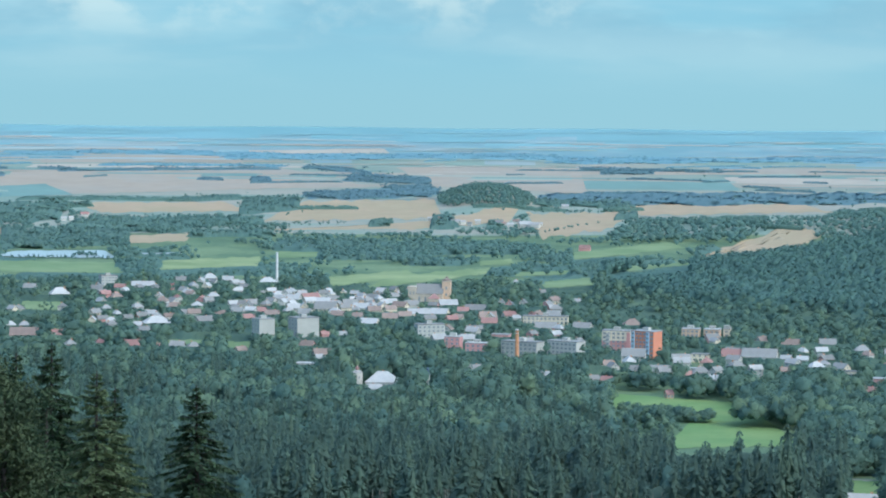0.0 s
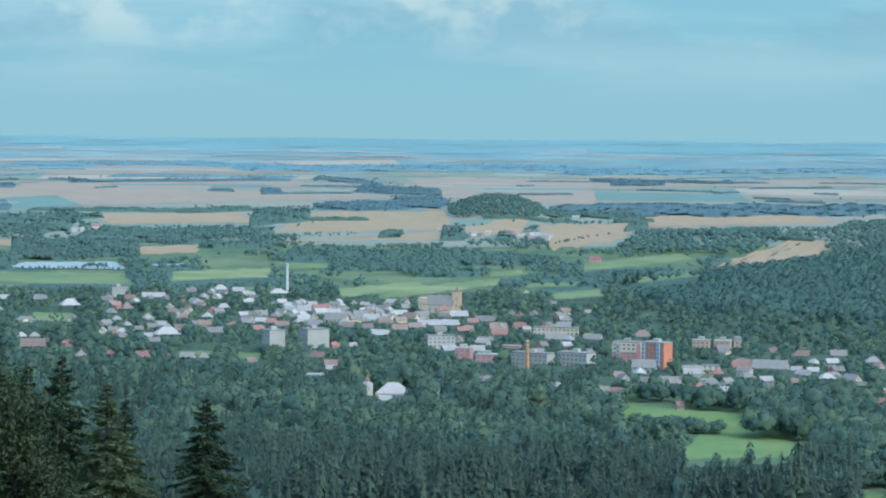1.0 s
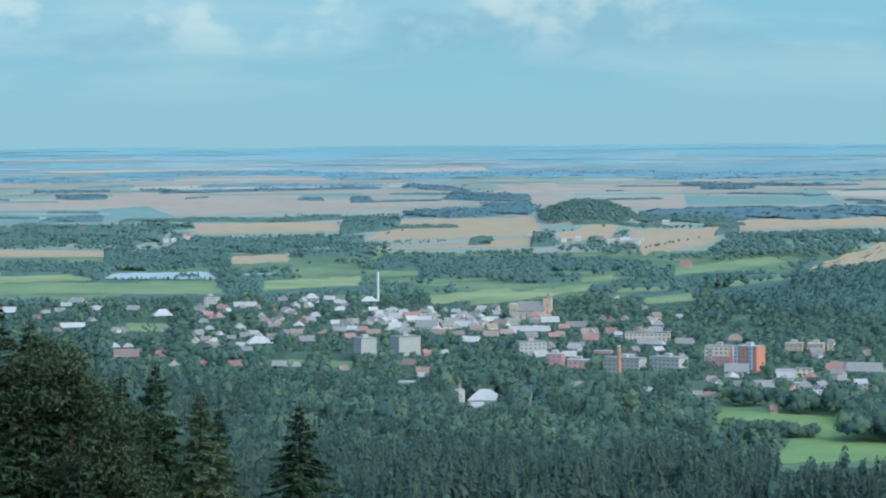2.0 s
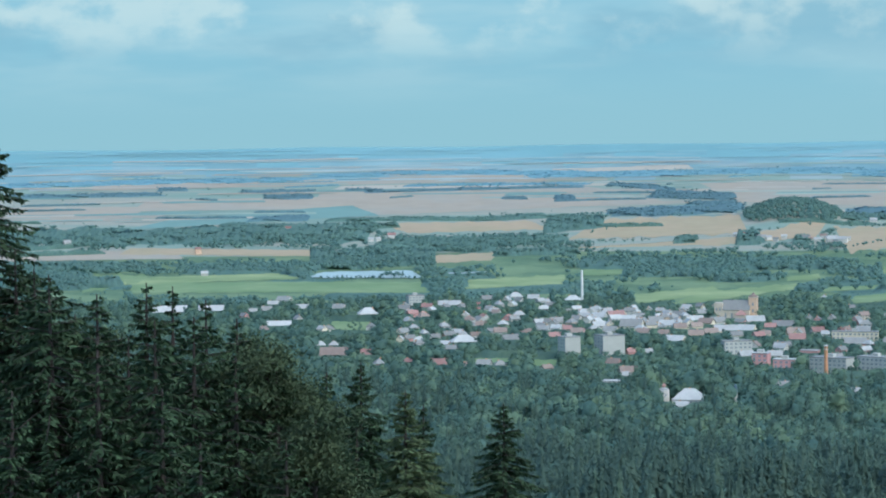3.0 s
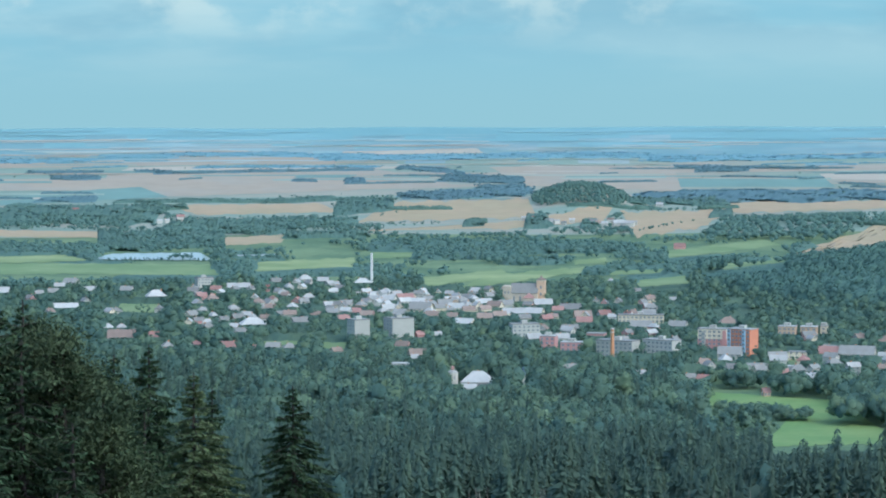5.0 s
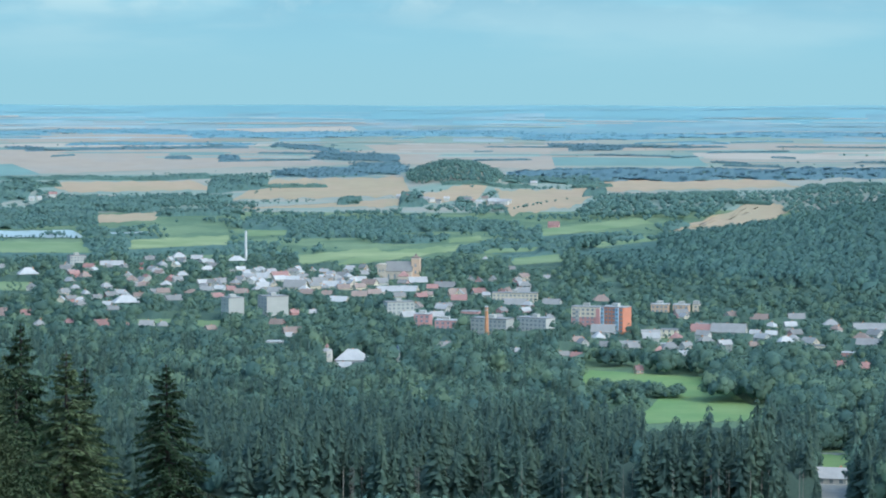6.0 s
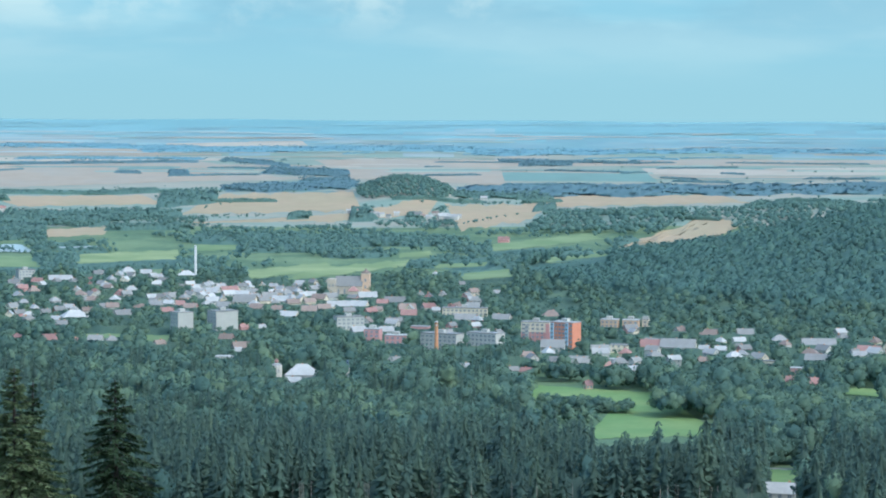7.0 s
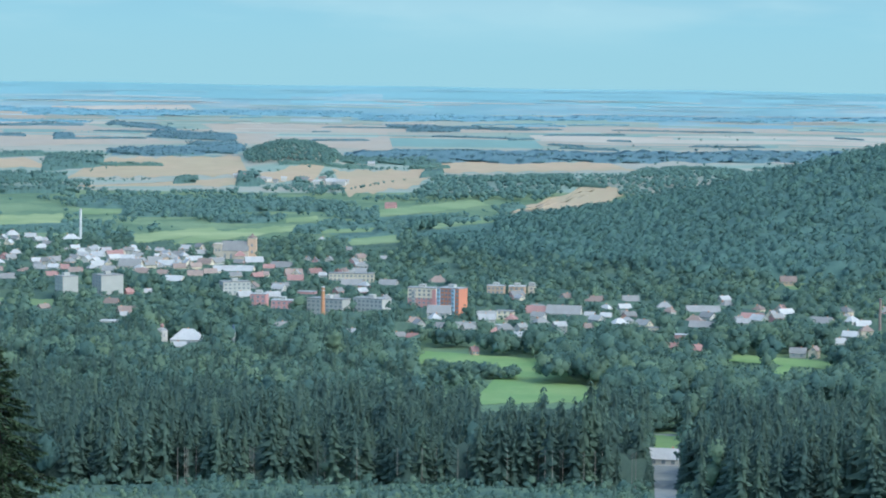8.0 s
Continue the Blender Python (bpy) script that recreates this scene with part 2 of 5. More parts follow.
FIELDS_C = [
    (3, 5.45, 1150, 6.35, 1331, 7.65, 1335, 8.86, 1180),
    (3, 12.88, 1203, 12.9, 1350, 13.34, 1381, 13.29, 1206),
    (3, 11.62, 1385, 11.69, 1421, 14.29, 1396, 14.29, 1359),
    (3, 10.56, 1068, 10.62, 1112, 11.38, 1105, 11.45, 1065),
    (2, -10.37, 2051, -10.3, 2143, -9.19, 2122, -9.29, 2031),
    (2, -5.38, 1690, -5.31, 1743, -4.62, 1730, -4.62, 1677),
    (2, -6.82, 1713, -6.75, 1758, -5.79, 1758, -5.79, 1712),
    (2, -16.28, 2609, -16.06, 2909, -14.77, 2876, -14.63, 2805),
    (4, -10.75, 3720, -10.48, 4080, -3.94, 4154, -1.8, 3868),
    (4, -0.21, 3910, -1.18, 4175, 3.32, 4190, 3.53, 3791),
]
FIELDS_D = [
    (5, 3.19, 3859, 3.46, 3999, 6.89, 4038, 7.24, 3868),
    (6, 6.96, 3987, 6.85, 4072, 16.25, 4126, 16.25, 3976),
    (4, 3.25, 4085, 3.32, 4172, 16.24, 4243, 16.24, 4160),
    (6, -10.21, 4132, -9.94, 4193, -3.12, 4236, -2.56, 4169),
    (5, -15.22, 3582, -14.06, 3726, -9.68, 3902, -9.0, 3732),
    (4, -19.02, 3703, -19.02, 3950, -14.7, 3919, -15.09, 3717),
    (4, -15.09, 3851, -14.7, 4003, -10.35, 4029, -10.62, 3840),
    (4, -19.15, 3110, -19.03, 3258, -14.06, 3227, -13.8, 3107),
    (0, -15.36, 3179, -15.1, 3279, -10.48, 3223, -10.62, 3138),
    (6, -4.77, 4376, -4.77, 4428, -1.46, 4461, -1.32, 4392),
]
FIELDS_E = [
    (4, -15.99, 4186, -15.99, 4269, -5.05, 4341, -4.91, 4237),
    (2, 12.75, 1884, 12.95, 1916, 13.95, 1920, 13.85, 1890),
    (2, 4.85, 2022, 4.9, 2060, 5.5, 2050, 5.45, 2016),
    (3, 9.95, 846, 9.9, 1000, 10.78, 1000, 10.65, 846),
]
FIELDS = FIELDS_A + FIELDS_B + FIELDS_C + FIELDS_D + FIELDS_E
WOODS_A = [
    (-19.15, 3316, -19.02, 3588, -9.0, 3603, -9.41, 3327),
    (-9.41, 3155, -9.0, 3362, -6.07, 3392, -6.14, 3158),
    (-10.75, 2915, -10.75, 3215, -7.64, 3156, -7.64, 2948),
    (-5.04, 3473, -4.91, 3699, -3.53, 3722, -3.46, 3496),
    (-3.39, 3670, -3.11, 3793, -0.27, 3840, -0.27, 3718),
    (2.22, 3592, 2.29, 3784, 16.25, 3909, 16.26, 3742),
    (-2.56, 3952, -2.42, 4004, -0.35, 3997, -0.28, 3927),
    (-1.59, 3852, -1.31, 3905, -0.28, 3910, -0.27, 3849),
    (-12.35, 3667, -12.08, 3735, -10.68, 3754, -10.75, 3669),
    (-5.6, 4286, -5.6, 4373, 2.42, 4411, 2.7, 4308),
    (2.42, 4254, 2.42, 4324, 16.23, 4427, 16.24, 4360),
    (3.8, 4088, 3.8, 4158, 5.18, 4174, 5.18, 4105),
]
WOODS_B = [
    (-18.52, 4082, -18.52, 4132, -14.44, 4139, -14.18, 4080),
    (-10.75, 4336, -10.75, 4387, -5.6, 4425, -5.6, 4364),
    (-19.28, 2962, -19.15, 3093, -14.45, 3024, -14.19, 2905),
    (-17.53, 2686, -17.53, 2836, -15.36, 2842, -15.23, 2690),
    (3.67, 3653, 3.81, 3689, 4.43, 3701, 4.43, 3649),
    (-4.77, 3917, -4.7, 3960, -4.22, 3962, -4.22, 3919),
    (-1.86, 3258, -1.79, 3328, -1.31, 3330, -1.28, 3260),
    (-0.34, 3265, -0.27, 3422, 0.22, 3424, 0.43, 3268),
    (4.16, 3378, 4.3, 3501, 4.78, 3521, 4.78, 3400),
    (-9.41, 4083, -9.41, 4117, -3.94, 4172, -3.94, 4128),
    (-0.34, 3227, -0.26, 3349, 0.24, 3353, 0.3, 3240),
    (1.03, 3228, 1.1, 3333, 1.48, 3335, 1.54, 3240),
]
WOODS_C = [
    (-19.14, 4221, -19.14, 4295, -10.75, 4353, -10.75, 4285),
    (-8.48, 4168, -8.4, 4203, -3.84, 4214, -3.78, 4179),
    (-3.51, 4169, -3.42, 4213, -1.76, 4113, -1.71, 4043),
    (-2.4, 3992, -2.31, 4070, -0.31, 4040, -0.25, 3953),
    (-3.51, 3708, -3.42, 3777, -0.1, 3883, -0.05, 3761),
    (-12.45, 4098, -12.36, 4141, -10.59, 4151, -10.54, 4107),
    (-11.9, 3992, -11.82, 4061, -10.66, 4073, -10.61, 4004),
    (-9.86, 4113, -9.77, 4156, -8.95, 4144, -8.9, 4109),
    (-14.46, 4151, -14.38, 4202, -13.71, 4199, -13.66, 4156),
    (-8.75, 4351, -8.67, 4420, -0.79, 4380, -0.74, 4319),
    (-0.74, 4336, -0.65, 4388, 6.95, 4365, 7.01, 4305),
    (-10.41, 3648, -10.33, 3682, -6.34, 3673, -6.28, 3638),
]
WOODS_D = [
    (-6.83, 3623, -6.75, 3675, -4.95, 3738, -4.89, 3668),
    (-13.0, 3551, -12.91, 3653, -10.06, 3577, -10.0, 3499),
    (-10.0, 3499, -9.92, 3568, -8.55, 3596, -8.49, 3526),
    (-8.08, 3176, -8.0, 3315, -4.4, 3397, -4.34, 3292),
    (3.25, 4164, 3.33, 4207, 6.85, 4177, 6.9, 4134),
    (-6.08, 3960, -6.0, 4003, -5.39, 3992, -5.34, 3948),
    (-4.78, 3955, -4.7, 4025, -4.23, 4006, -4.17, 3945),
    (2.16, 3585, 2.24, 3689, 4.69, 3671, 4.75, 3593),
    (-14.99, 4307, -14.91, 4341, -11.27, 4309, -11.22, 4274),
    (-6.29, 3072, -6.2, 3124, -4.12, 3143, -4.07, 3090),
]
WOODS = WOODS_A + WOODS_B + WOODS_C + WOODS_D
HOUSES_A = [
    (-3.37, 1951, 13.7, 4.2, 0, 1, 1, -24),
    (-2.57, 1935, 12.6, 3.7, 0, 0, 3, -18),
    (-1.68, 1971, 11.9, 4.8, 0, 1, 3, 9),
    (-2.4, 1994, 10.1, 5.3, 0, 1, 1, 21),
    (-1.29, 1984, 11.0, 4.8, 0, 1, 3, 24),
    (-0.93, 1927, 12.1, 3.7, 0, 0, 3, 14),
    (-1.04, 2021, 14.2, 4.9, 0, 1, 3, -25),
    (0.4, 1909, 9.2, 3.7, 0, 1, 3, -15),
    (-0.32, 1890, 11.0, 4.1, 0, 1, 1, 18),
    (-1.29, 1904, 13.8, 3.7, 0, 1, 3, -1),
    (-2.1, 1924, 11.2, 3.3, 0, 1, 3, -15),
    (0.51, 1978, 10.5, 4.3, 0, 0, 2, -6),
]
HOUSES_B = [
    (-0.77, 2029, 14.2, 5.4, 0, 0, 1, 18),
    (1.16, 1857, 13.9, 4.0, 0, 0, 2, -3),
    (-4.48, 1991, 11.6, 2.9, 0, 2, 2, -14),
    (-4.18, 1956, 12.8, 2.8, 0, 2, 3, -22),
    (-4.76, 1921, 11.2, 2.8, 0, 0, 2, 0),
    (-5.45, 1967, 9.5, 2.9, 0, 3, 3, -2),
    (-6.27, 1967, 12.4, 2.9, 0, 3, 1, 3),
    (-6.68, 2040, 9.9, 3.0, 0, 1, 1, -13),
    (-9.34, 2163, 19.9, 5.2, 1, 0, 0, 10),
    (-8.43, 2241, 13.0, 3.3, 0, 0, 1, -20),
    (-7.33, 2287, 25.4, 3.3, 0, 0, 0, 5),
    (-6.64, 2232, 6.5, 8.6, 2, 2, 2, 0),
]
HOUSES_C = [
    (-5.7, 2411, 15.2, 3.5, 1, 0, 0, 15),
    (-5.26, 2386, 12.7, 2.9, 0, 0, 0, -10),
    (-6.41, 2376, 12.6, 2.9, 0, 0, 1, 20),
    (-6.99, 1873, 23.6, 4.1, 1, 0, 0, 12),
    (-7.45, 1863, 9.0, 2.7, 0, 2, 0, -25),
    (-5.85, 1899, 16.5, 2.8, 0, 0, 1, 30),
    (-10.52, 1869, 9.9, 2.7, 1, 0, 0, 0),
    (-10.18, 1868, 9.0, 2.7, 1, 0, 0, 0),
    (-10.18, 1765, 23.1, 4.3, 0, 0, 3, -6),
    (-9.34, 1781, 12.9, 2.2, 0, 0, 2, 8),
    (-7.56, 1683, 14.7, 2.4, 0, 1, 2, -5),
    (-8.36, 1706, 8.3, 2.1, 0, 0, 2, 30),
]
HOUSES_D = [
    (-6.94, 1665, 4.8, 2.0, 0, 0, 2, 40),
    (-6.49, 1678, 11.4, 2.0, 0, 0, 1, -15),
    (-6.09, 1673, 9.7, 2.0, 1, 0, 1, 10),
    (-4.95, 1639, 8.7, 3.2, 0, 0, 3, 35),
    (-3.32, 1677, 11.4, 2.8, 0, 2, 3, -20),
    (-2.95, 1612, 14.0, 2.7, 0, 0, 3, 15),
    (-3.02, 1588, 5.4, 3.1, 0, 0, 0, 0),
    (-3.33, 1551, 14.3, 3.0, 2, 0, 0, -10),
    (-2.89, 1740, 6.7, 5.1, 0, 2, 2, 20),
    (-2.99, 2094, 20.3, 3.0, 0, 0, 0, -14),
    (-2.86, 1981, 21.1, 5.8, 0, 1, 1, -12),
    (-3.25, 2120, 17.4, 4.1, 0, 1, 2, 20),
]
HOUSES_E = [
    (-3.65, 2113, 14.3, 4.1, 0, 0, 0, -25),
    (-3.67, 2022, 13.7, 2.9, 0, 0, 0, 25),
    (-1.99, 2019, 15.6, 3.4, 0, 1, 0, -15),
    (-2.07, 2109, 17.3, 3.1, 0, 0, 0, 10),
    (-1.7, 2138, 13.4, 3.6, 0, 0, 1, -30),
    (-2.27, 2050, 14.9, 4.5, 0, 3, 1, 12),
    (-1.27, 2085, 12.1, 3.5, 0, 1, 0, 20),
    (-1.79, 1860, 17.1, 2.7, 0, 1, 0, -25),
    (-2.46, 1759, 6.8, 1.7, 0, 0, 0, 15),
    (-0.6, 1957, 21.8, 3.3, 0, 1, 0, 18),
    (-0.07, 1958, 17.1, 3.3, 0, 1, 0, -20),
    (0.14, 2063, 18.0, 3.5, 0, 0, 0, 8),
]
HOUSES_F = [
    (-4.03, 2182, 10.6, 3.2, 0, 0, 0, -20),
    (-4.46, 2168, 7.3, 4.7, 0, 1, 1, 30),
    (-5.12, 2065, 11.0, 3.0, 0, 0, 0, 20),
    (-5.02, 1991, 11.6, 2.4, 0, 0, 1, -20),
    (-4.69, 2072, 14.0, 2.5, 0, 0, 1, 25),
    (-4.29, 2353, 19.4, 3.4, 1, 0, 0, 5),
    (-4.94, 2327, 10.1, 2.3, 0, 0, 0, -10),
    (0.82, 2003, 20.4, 3.4, 0, 0, 1, -8),
    (1.11, 1917, 15.8, 3.7, 0, 3, 3, 10),
    (1.64, 1930, 12.1, 4.2, 0, 0, 2, 25),
    (1.84, 1898, 7.3, 4.6, 0, 0, 0, -10),
    (2.55, 1822, 19.4, 3.5, 0, 1, 1, -6),
]
HOUSES_G = [
    (2.35, 1956, 11.4, 2.8, 1, 0, 3, 10),
    (2.74, 1952, 13.2, 2.4, 0, 0, 1, -10),
    (3.45, 1836, 16.0, 3.1, 0, 0, 1, -20),
    (0.82, 1795, 16.5, 2.6, 0, 0, 1, 15),
    (1.45, 1750, 15.2, 4.2, 2, 2, 0, -15),
    (2.05, 1702, 12.4, 3.3, 0, 0, 1, 22),
    (4.66, 1868, 16.3, 3.6, 1, 1, 3, 5),
    (2.56, 1488, 8.6, 2.2, 0, 0, 0, -15),
    (0.79, 1524, 9.6, 1.8, 0, 1, 1, 10),
    (3.71, 1468, 8.5, 2.1, 0, 0, 1, 20),
    (4.06, 1463, 7.8, 2.1, 0, 0, 2, -20),
    (4.04, 1560, 9.8, 2.3, 0, 1, 3, 12),
]
HOUSES_H = [
    (4.74, 1527, 10.3, 2.2, 0, 1, 1, -12),
    (6.34, 1613, 13.3, 5.5, 2, 1, 1, -8),
    (5.85, 1599, 14.7, 2.3, 0, 0, 1, 14),
    (6.72, 1478, 8.6, 2.9, 0, 0, 0, -20),
    (6.02, 1501, 6.5, 2.5, 0, 0, 2, 25),
    (6.23, 1541, 7.5, 2.2, 2, 0, 0, 0),
    (5.35, 1522, 14.7, 2.6, 0, 0, 1, -14),
    (8.41, 1609, 7.8, 3.9, 0, 0, 0, -10),
    (8.81, 1608, 8.6, 3.5, 0, 0, 0, -10),
    (8.38, 1535, 6.7, 3.0, 0, 3, 3, 15),
    (8.51, 1736, 14.3, 2.5, 0, 1, 3, -6),
    (9.4, 1747, 13.5, 3.0, 0, 0, 1, 6),
]
HOUSES_I = [
    (9.25, 1684, 9.8, 2.4, 0, 0, 0, 20),
    (9.25, 1631, 9.5, 2.8, 0, 1, 1, -10),
    (10.23, 1696, 12.3, 3.3, 1, 0, 0, 12),
    (10.0, 1531, 11.1, 3.7, 2, 1, 1, -12),
    (5.58, 1389, 4.7, 1.7, 0, 3, 2, 20),
    (10.45, 1426, 9.7, 2.8, 0, 2, 2, -8),
    (11.03, 1417, 11.0, 2.1, 0, 2, 2, 14),
    (10.65, 1492, 13.0, 3.6, 2, 2, 0, -8),
    (12.38, 1617, 17.2, 3.1, 0, 0, 2, -12),
    (11.17, 1665, 26.6, 3.2, 0, 0, 1, 6),
    (11.18, 1552, 19.5, 3.0, 0, 0, 1, -8),
    (13.22, 1909, 14.8, 3.2, 0, 3, 3, 5),
]
HOUSES_J = [
    (13.89, 1414, 8.9, 4.8, 0, 1, 3, 75),
    (13.5, 1415, 10.9, 2.4, 0, 4, 1, -6),
    (14.05, 1604, 17.8, 2.7, 0, 1, 1, -18),
    (14.45, 1472, 10.0, 3.6, 0, 0, 0, 20),
    (14.64, 1649, 7.2, 3.2, 1, 2, 0, 0),
    (15.04, 1593, 11.6, 3.1, 0, 0, 0, 15),
    (14.75, 1521, 11.0, 2.6, 0, 0, 0, -15),
    (10.3, 830, 11.6, 3.0, 0, 0, 0, -4),
    (-14.19, 2268, 39.5, 4.4, 0, 0, 0, 4),
    (-13.16, 2280, 27.6, 3.9, 0, 0, 0, -6),
    (-11.52, 2072, 24.1, 3.0, 0, 0, 0, 3),
    (-11.82, 2275, 12.1, 3.3, 0, 0, 1, 20),
]
HOUSES_K = [
    (-11.38, 2421, 16.4, 2.9, 0, 0, 1, -30),
    (-10.93, 2290, 13.3, 2.8, 0, 0, 0, 10),
    (-10.04, 2275, 13.2, 3.3, 0, 0, 1, -20),
    (-12.16, 2262, 9.9, 2.7, 0, 2, 1, 30),
    (-11.66, 2363, 11.4, 2.9, 0, 0, 0, 0),
    (-8.73, 3374, 13.1, 5.7, 0, 0, 2, 10),
    (-9.23, 3335, 8.1, 4.0, 0, 0, 0, 0),
    (-9.06, 3342, 7.3, 4.0, 0, 0, 0, 20),
    (-11.26, 3509, 10.2, 5.1, 0, 0, 2, 0),
    (-13.46, 3183, 9.2, 6.9, 0, 3, 2, 10),
    (-13.31, 2842, 9.6, 3.4, 0, 0, 0, 0),
    (-10.47, 3502, 7.6, 4.2, 0, 0, 2, 0),
]
HOUSES_L = [
    (-10.13, 3499, 7.6, 4.2, 0, 0, 0, 10),
    (-17.21, 3294, 9.6, 4.0, 0, 0, 0, 0),
    (-16.62, 3322, 11.3, 7.2, 0, 0, 0, 20),
    (-0.32, 3349, 8.1, 4.1, 0, 0, 0, 0),
    (0.3, 3301, 14.4, 4.0, 0, 0, 1, 20),
    (1.37, 3291, 14.3, 4.0, 0, 0, 1, -20),
    (2.0, 3261, 17.4, 4.7, 0, 0, 0, 10),
    (2.26, 3246, 14.1, 5.5, 0, 0, 0, -15),
    (2.99, 3573, 12.1, 3.5, 0, 0, 0, 0),
    (3.48, 2915, 15.5, 3.5, 0, 2, 2, -8),
    (1.79, 3312, 11.2, 4.0, 0, 0, 3, 0),
    (0.48, 3293, 8.8, 4.8, 0, 0, 0, 20),
]
HOUSES_M = [
    (0.65, 3277, 7.9, 4.0, 0, 0, 1, -20),
    (0.85, 3305, 8.8, 4.8, 0, 0, 0, 0),
    (1.48, 3275, 8.7, 4.0, 0, 0, 3, 30),
    (1.65, 3258, 9.5, 4.7, 0, 0, 0, 0),
    (1.88, 3269, 8.7, 4.7, 0, 1, 1, 15),
    (2.13, 3253, 9.4, 4.7, 0, 0, 0, -30),
    (2.38, 3273, 7.9, 4.0, 0, 0, 0, 0),
    (-0.15, 3350, 8.1, 4.1, 0, 0, 2, 0),
    (0.09, 3317, 8.0, 4.0, 0, 0, 0, 20),
    (3.32, 2100, 6.1, 2.5, 0, 0, 0, 0),
    (2.43, 2215, 8.6, 3.2, 0, 0, 1, 20),
    (1.8, 2345, 5.7, 4.5, 1, 0, 0, 0),
]
HOUSES = HOUSES_A + HOUSES_B + HOUSES_C + HOUSES_D + HOUSES_E + HOUSES_F + HOUSES_G + HOUSES_H + HOUSES_I + HOUSES_J + HOUSES_K + HOUSES_L + HOUSES_M


def draped(name, quad, mat, lift, nu=26, nv=10, ragged=0.0, seed=0):
    """A sheet laid over the land between four corners, with slightly wandering edges."""
    q = np.array(quad, float).reshape(4, 2)
    u, v = np.meshgrid(np.linspace(0, 1, nu), np.linspace(0, 1, nv), indexing="ij")
    u = u[..., None]
    v = v[..., None]
    pts = (q[0] * (1 - u) + q[3] * u) * (1 - v) + (q[1] * (1 - u) + q[2] * u) * v
    az, r = pts[..., 0], pts[..., 1].copy()
    if ragged:
        width = abs(q[1, 1] - q[0, 1]) + 1
        r += ragged * width * 0.12 * (np.sin(az * 9 + seed) + 0.6 * np.sin(az * 23 + seed * 2))
    x, y = spot(az, r)
    w = np.stack([x, y, land(x, y) + lift], -1).reshape(-1, 3)
    return mesh_object(name, w, grid_faces(nu, nv), mat, shade=True)


FIELD_LABELS = ["pale tan harvested stubble field", "dry yellow-green pasture among hedges", "green pasture strip among hedges", "bright green mown meadow below the village",
                "hazy pinkish stubble field on the distant plain", "hazy blue-green crop field on the distant plain", "hazy pale harvested field on the distant plain", "faint haze-blue field strip near the skyline", "hazy grey-green pasture on the distant plain", "faint haze-grey field strip far out on the plain"]
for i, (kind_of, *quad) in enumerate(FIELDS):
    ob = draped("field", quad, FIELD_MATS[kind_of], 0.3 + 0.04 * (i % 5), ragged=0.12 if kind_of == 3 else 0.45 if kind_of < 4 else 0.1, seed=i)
    tagged(ob, FIELD_LABELS[kind_of], "field", group="fields", kind="structure")

# narrow strips of the farther plain
strip_rng = np.random.default_rng(5)
for i in range(190):
    r0 = 3640 + 1110 * strip_rng.random() ** 0.7
    a0 = strip_rng.uniform(-21, 15)
    near_share = 1 if r0 < 4100 else 0.6
    wide, deep = strip_rng.uniform(0.8, 5.0), strip_rng.uniform(8, 30) * near_share
    # the farther the strip, the more haze its material has painted in
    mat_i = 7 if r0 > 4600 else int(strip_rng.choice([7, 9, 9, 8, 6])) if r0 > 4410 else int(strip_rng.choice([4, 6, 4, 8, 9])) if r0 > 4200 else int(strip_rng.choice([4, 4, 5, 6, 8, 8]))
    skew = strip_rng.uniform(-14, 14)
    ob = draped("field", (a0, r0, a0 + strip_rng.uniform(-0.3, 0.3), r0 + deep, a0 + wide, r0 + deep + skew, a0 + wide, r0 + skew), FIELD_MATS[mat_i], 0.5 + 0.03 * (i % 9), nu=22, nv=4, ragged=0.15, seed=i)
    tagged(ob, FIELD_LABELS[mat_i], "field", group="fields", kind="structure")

POND = (-10.9, 2772, -10.4, 2868, -8.25, 2876, -7.95, 2760)
tagged(draped("water", POND, WATER, 0.9, nu=40, ragged=0.35, seed=3), "pale still fish pond reflecting the sky", "pond", kind="structure")
tagged(draped("water", (-7.4, 2815, -7.4, 2838, -6.4, 2850, -6.4, 2830), WATER, 0.9, ragged=0.6, seed=4), "small pale pond beside the trees", "pond", kind="structure")
LANE = (10.1, 600, 10.0, 1010, 10.75, 1010, 10.6, 600)
tagged(draped("ground", LANE, EARTH, 0.3, ragged=0), "bare track through a gap in the forest", "track", kind="structure")

# ---- buildings ----
def part(name, bm, mat, parent, label=""):
    me = bpy.data.meshes.new(name)
    bm.to_mesh(me)
    bm.free()
    for m in (mat if isinstance(mat, (list, tuple)) else [mat]):
        me.materials.append(m)
    ob = new(name, me)
    ob.parent = parent
    return tagged(ob, label)


def box_bm(x0, x1, y0, y1, z0, z1, bm=None):
    bm = bm or bmesh.new()
    v = [bm.verts.new(c) for c in ((x0, y0, z0), (x1, y0, z0), (x1, y1, z0), (x0, y1, z0), (x0, y0, z1), (x1, y0, z1), (x1, y1, z1), (x0, y1, z1))]
    for f in ((3, 2, 1, 0), (4, 5, 6, 7), (0, 1, 5, 4), (1, 2, 6, 5), (2, 3, 7, 6), (3, 0, 4, 7)):
        bm.faces.new([v[i] for i in f])
    return bm


def solid(verts, faces):
    bm = bmesh.new()
    v = [bm.verts.new(c) for c in verts]
    for f in faces:
        bm.faces.new([v[i] for i in f])
    return bm


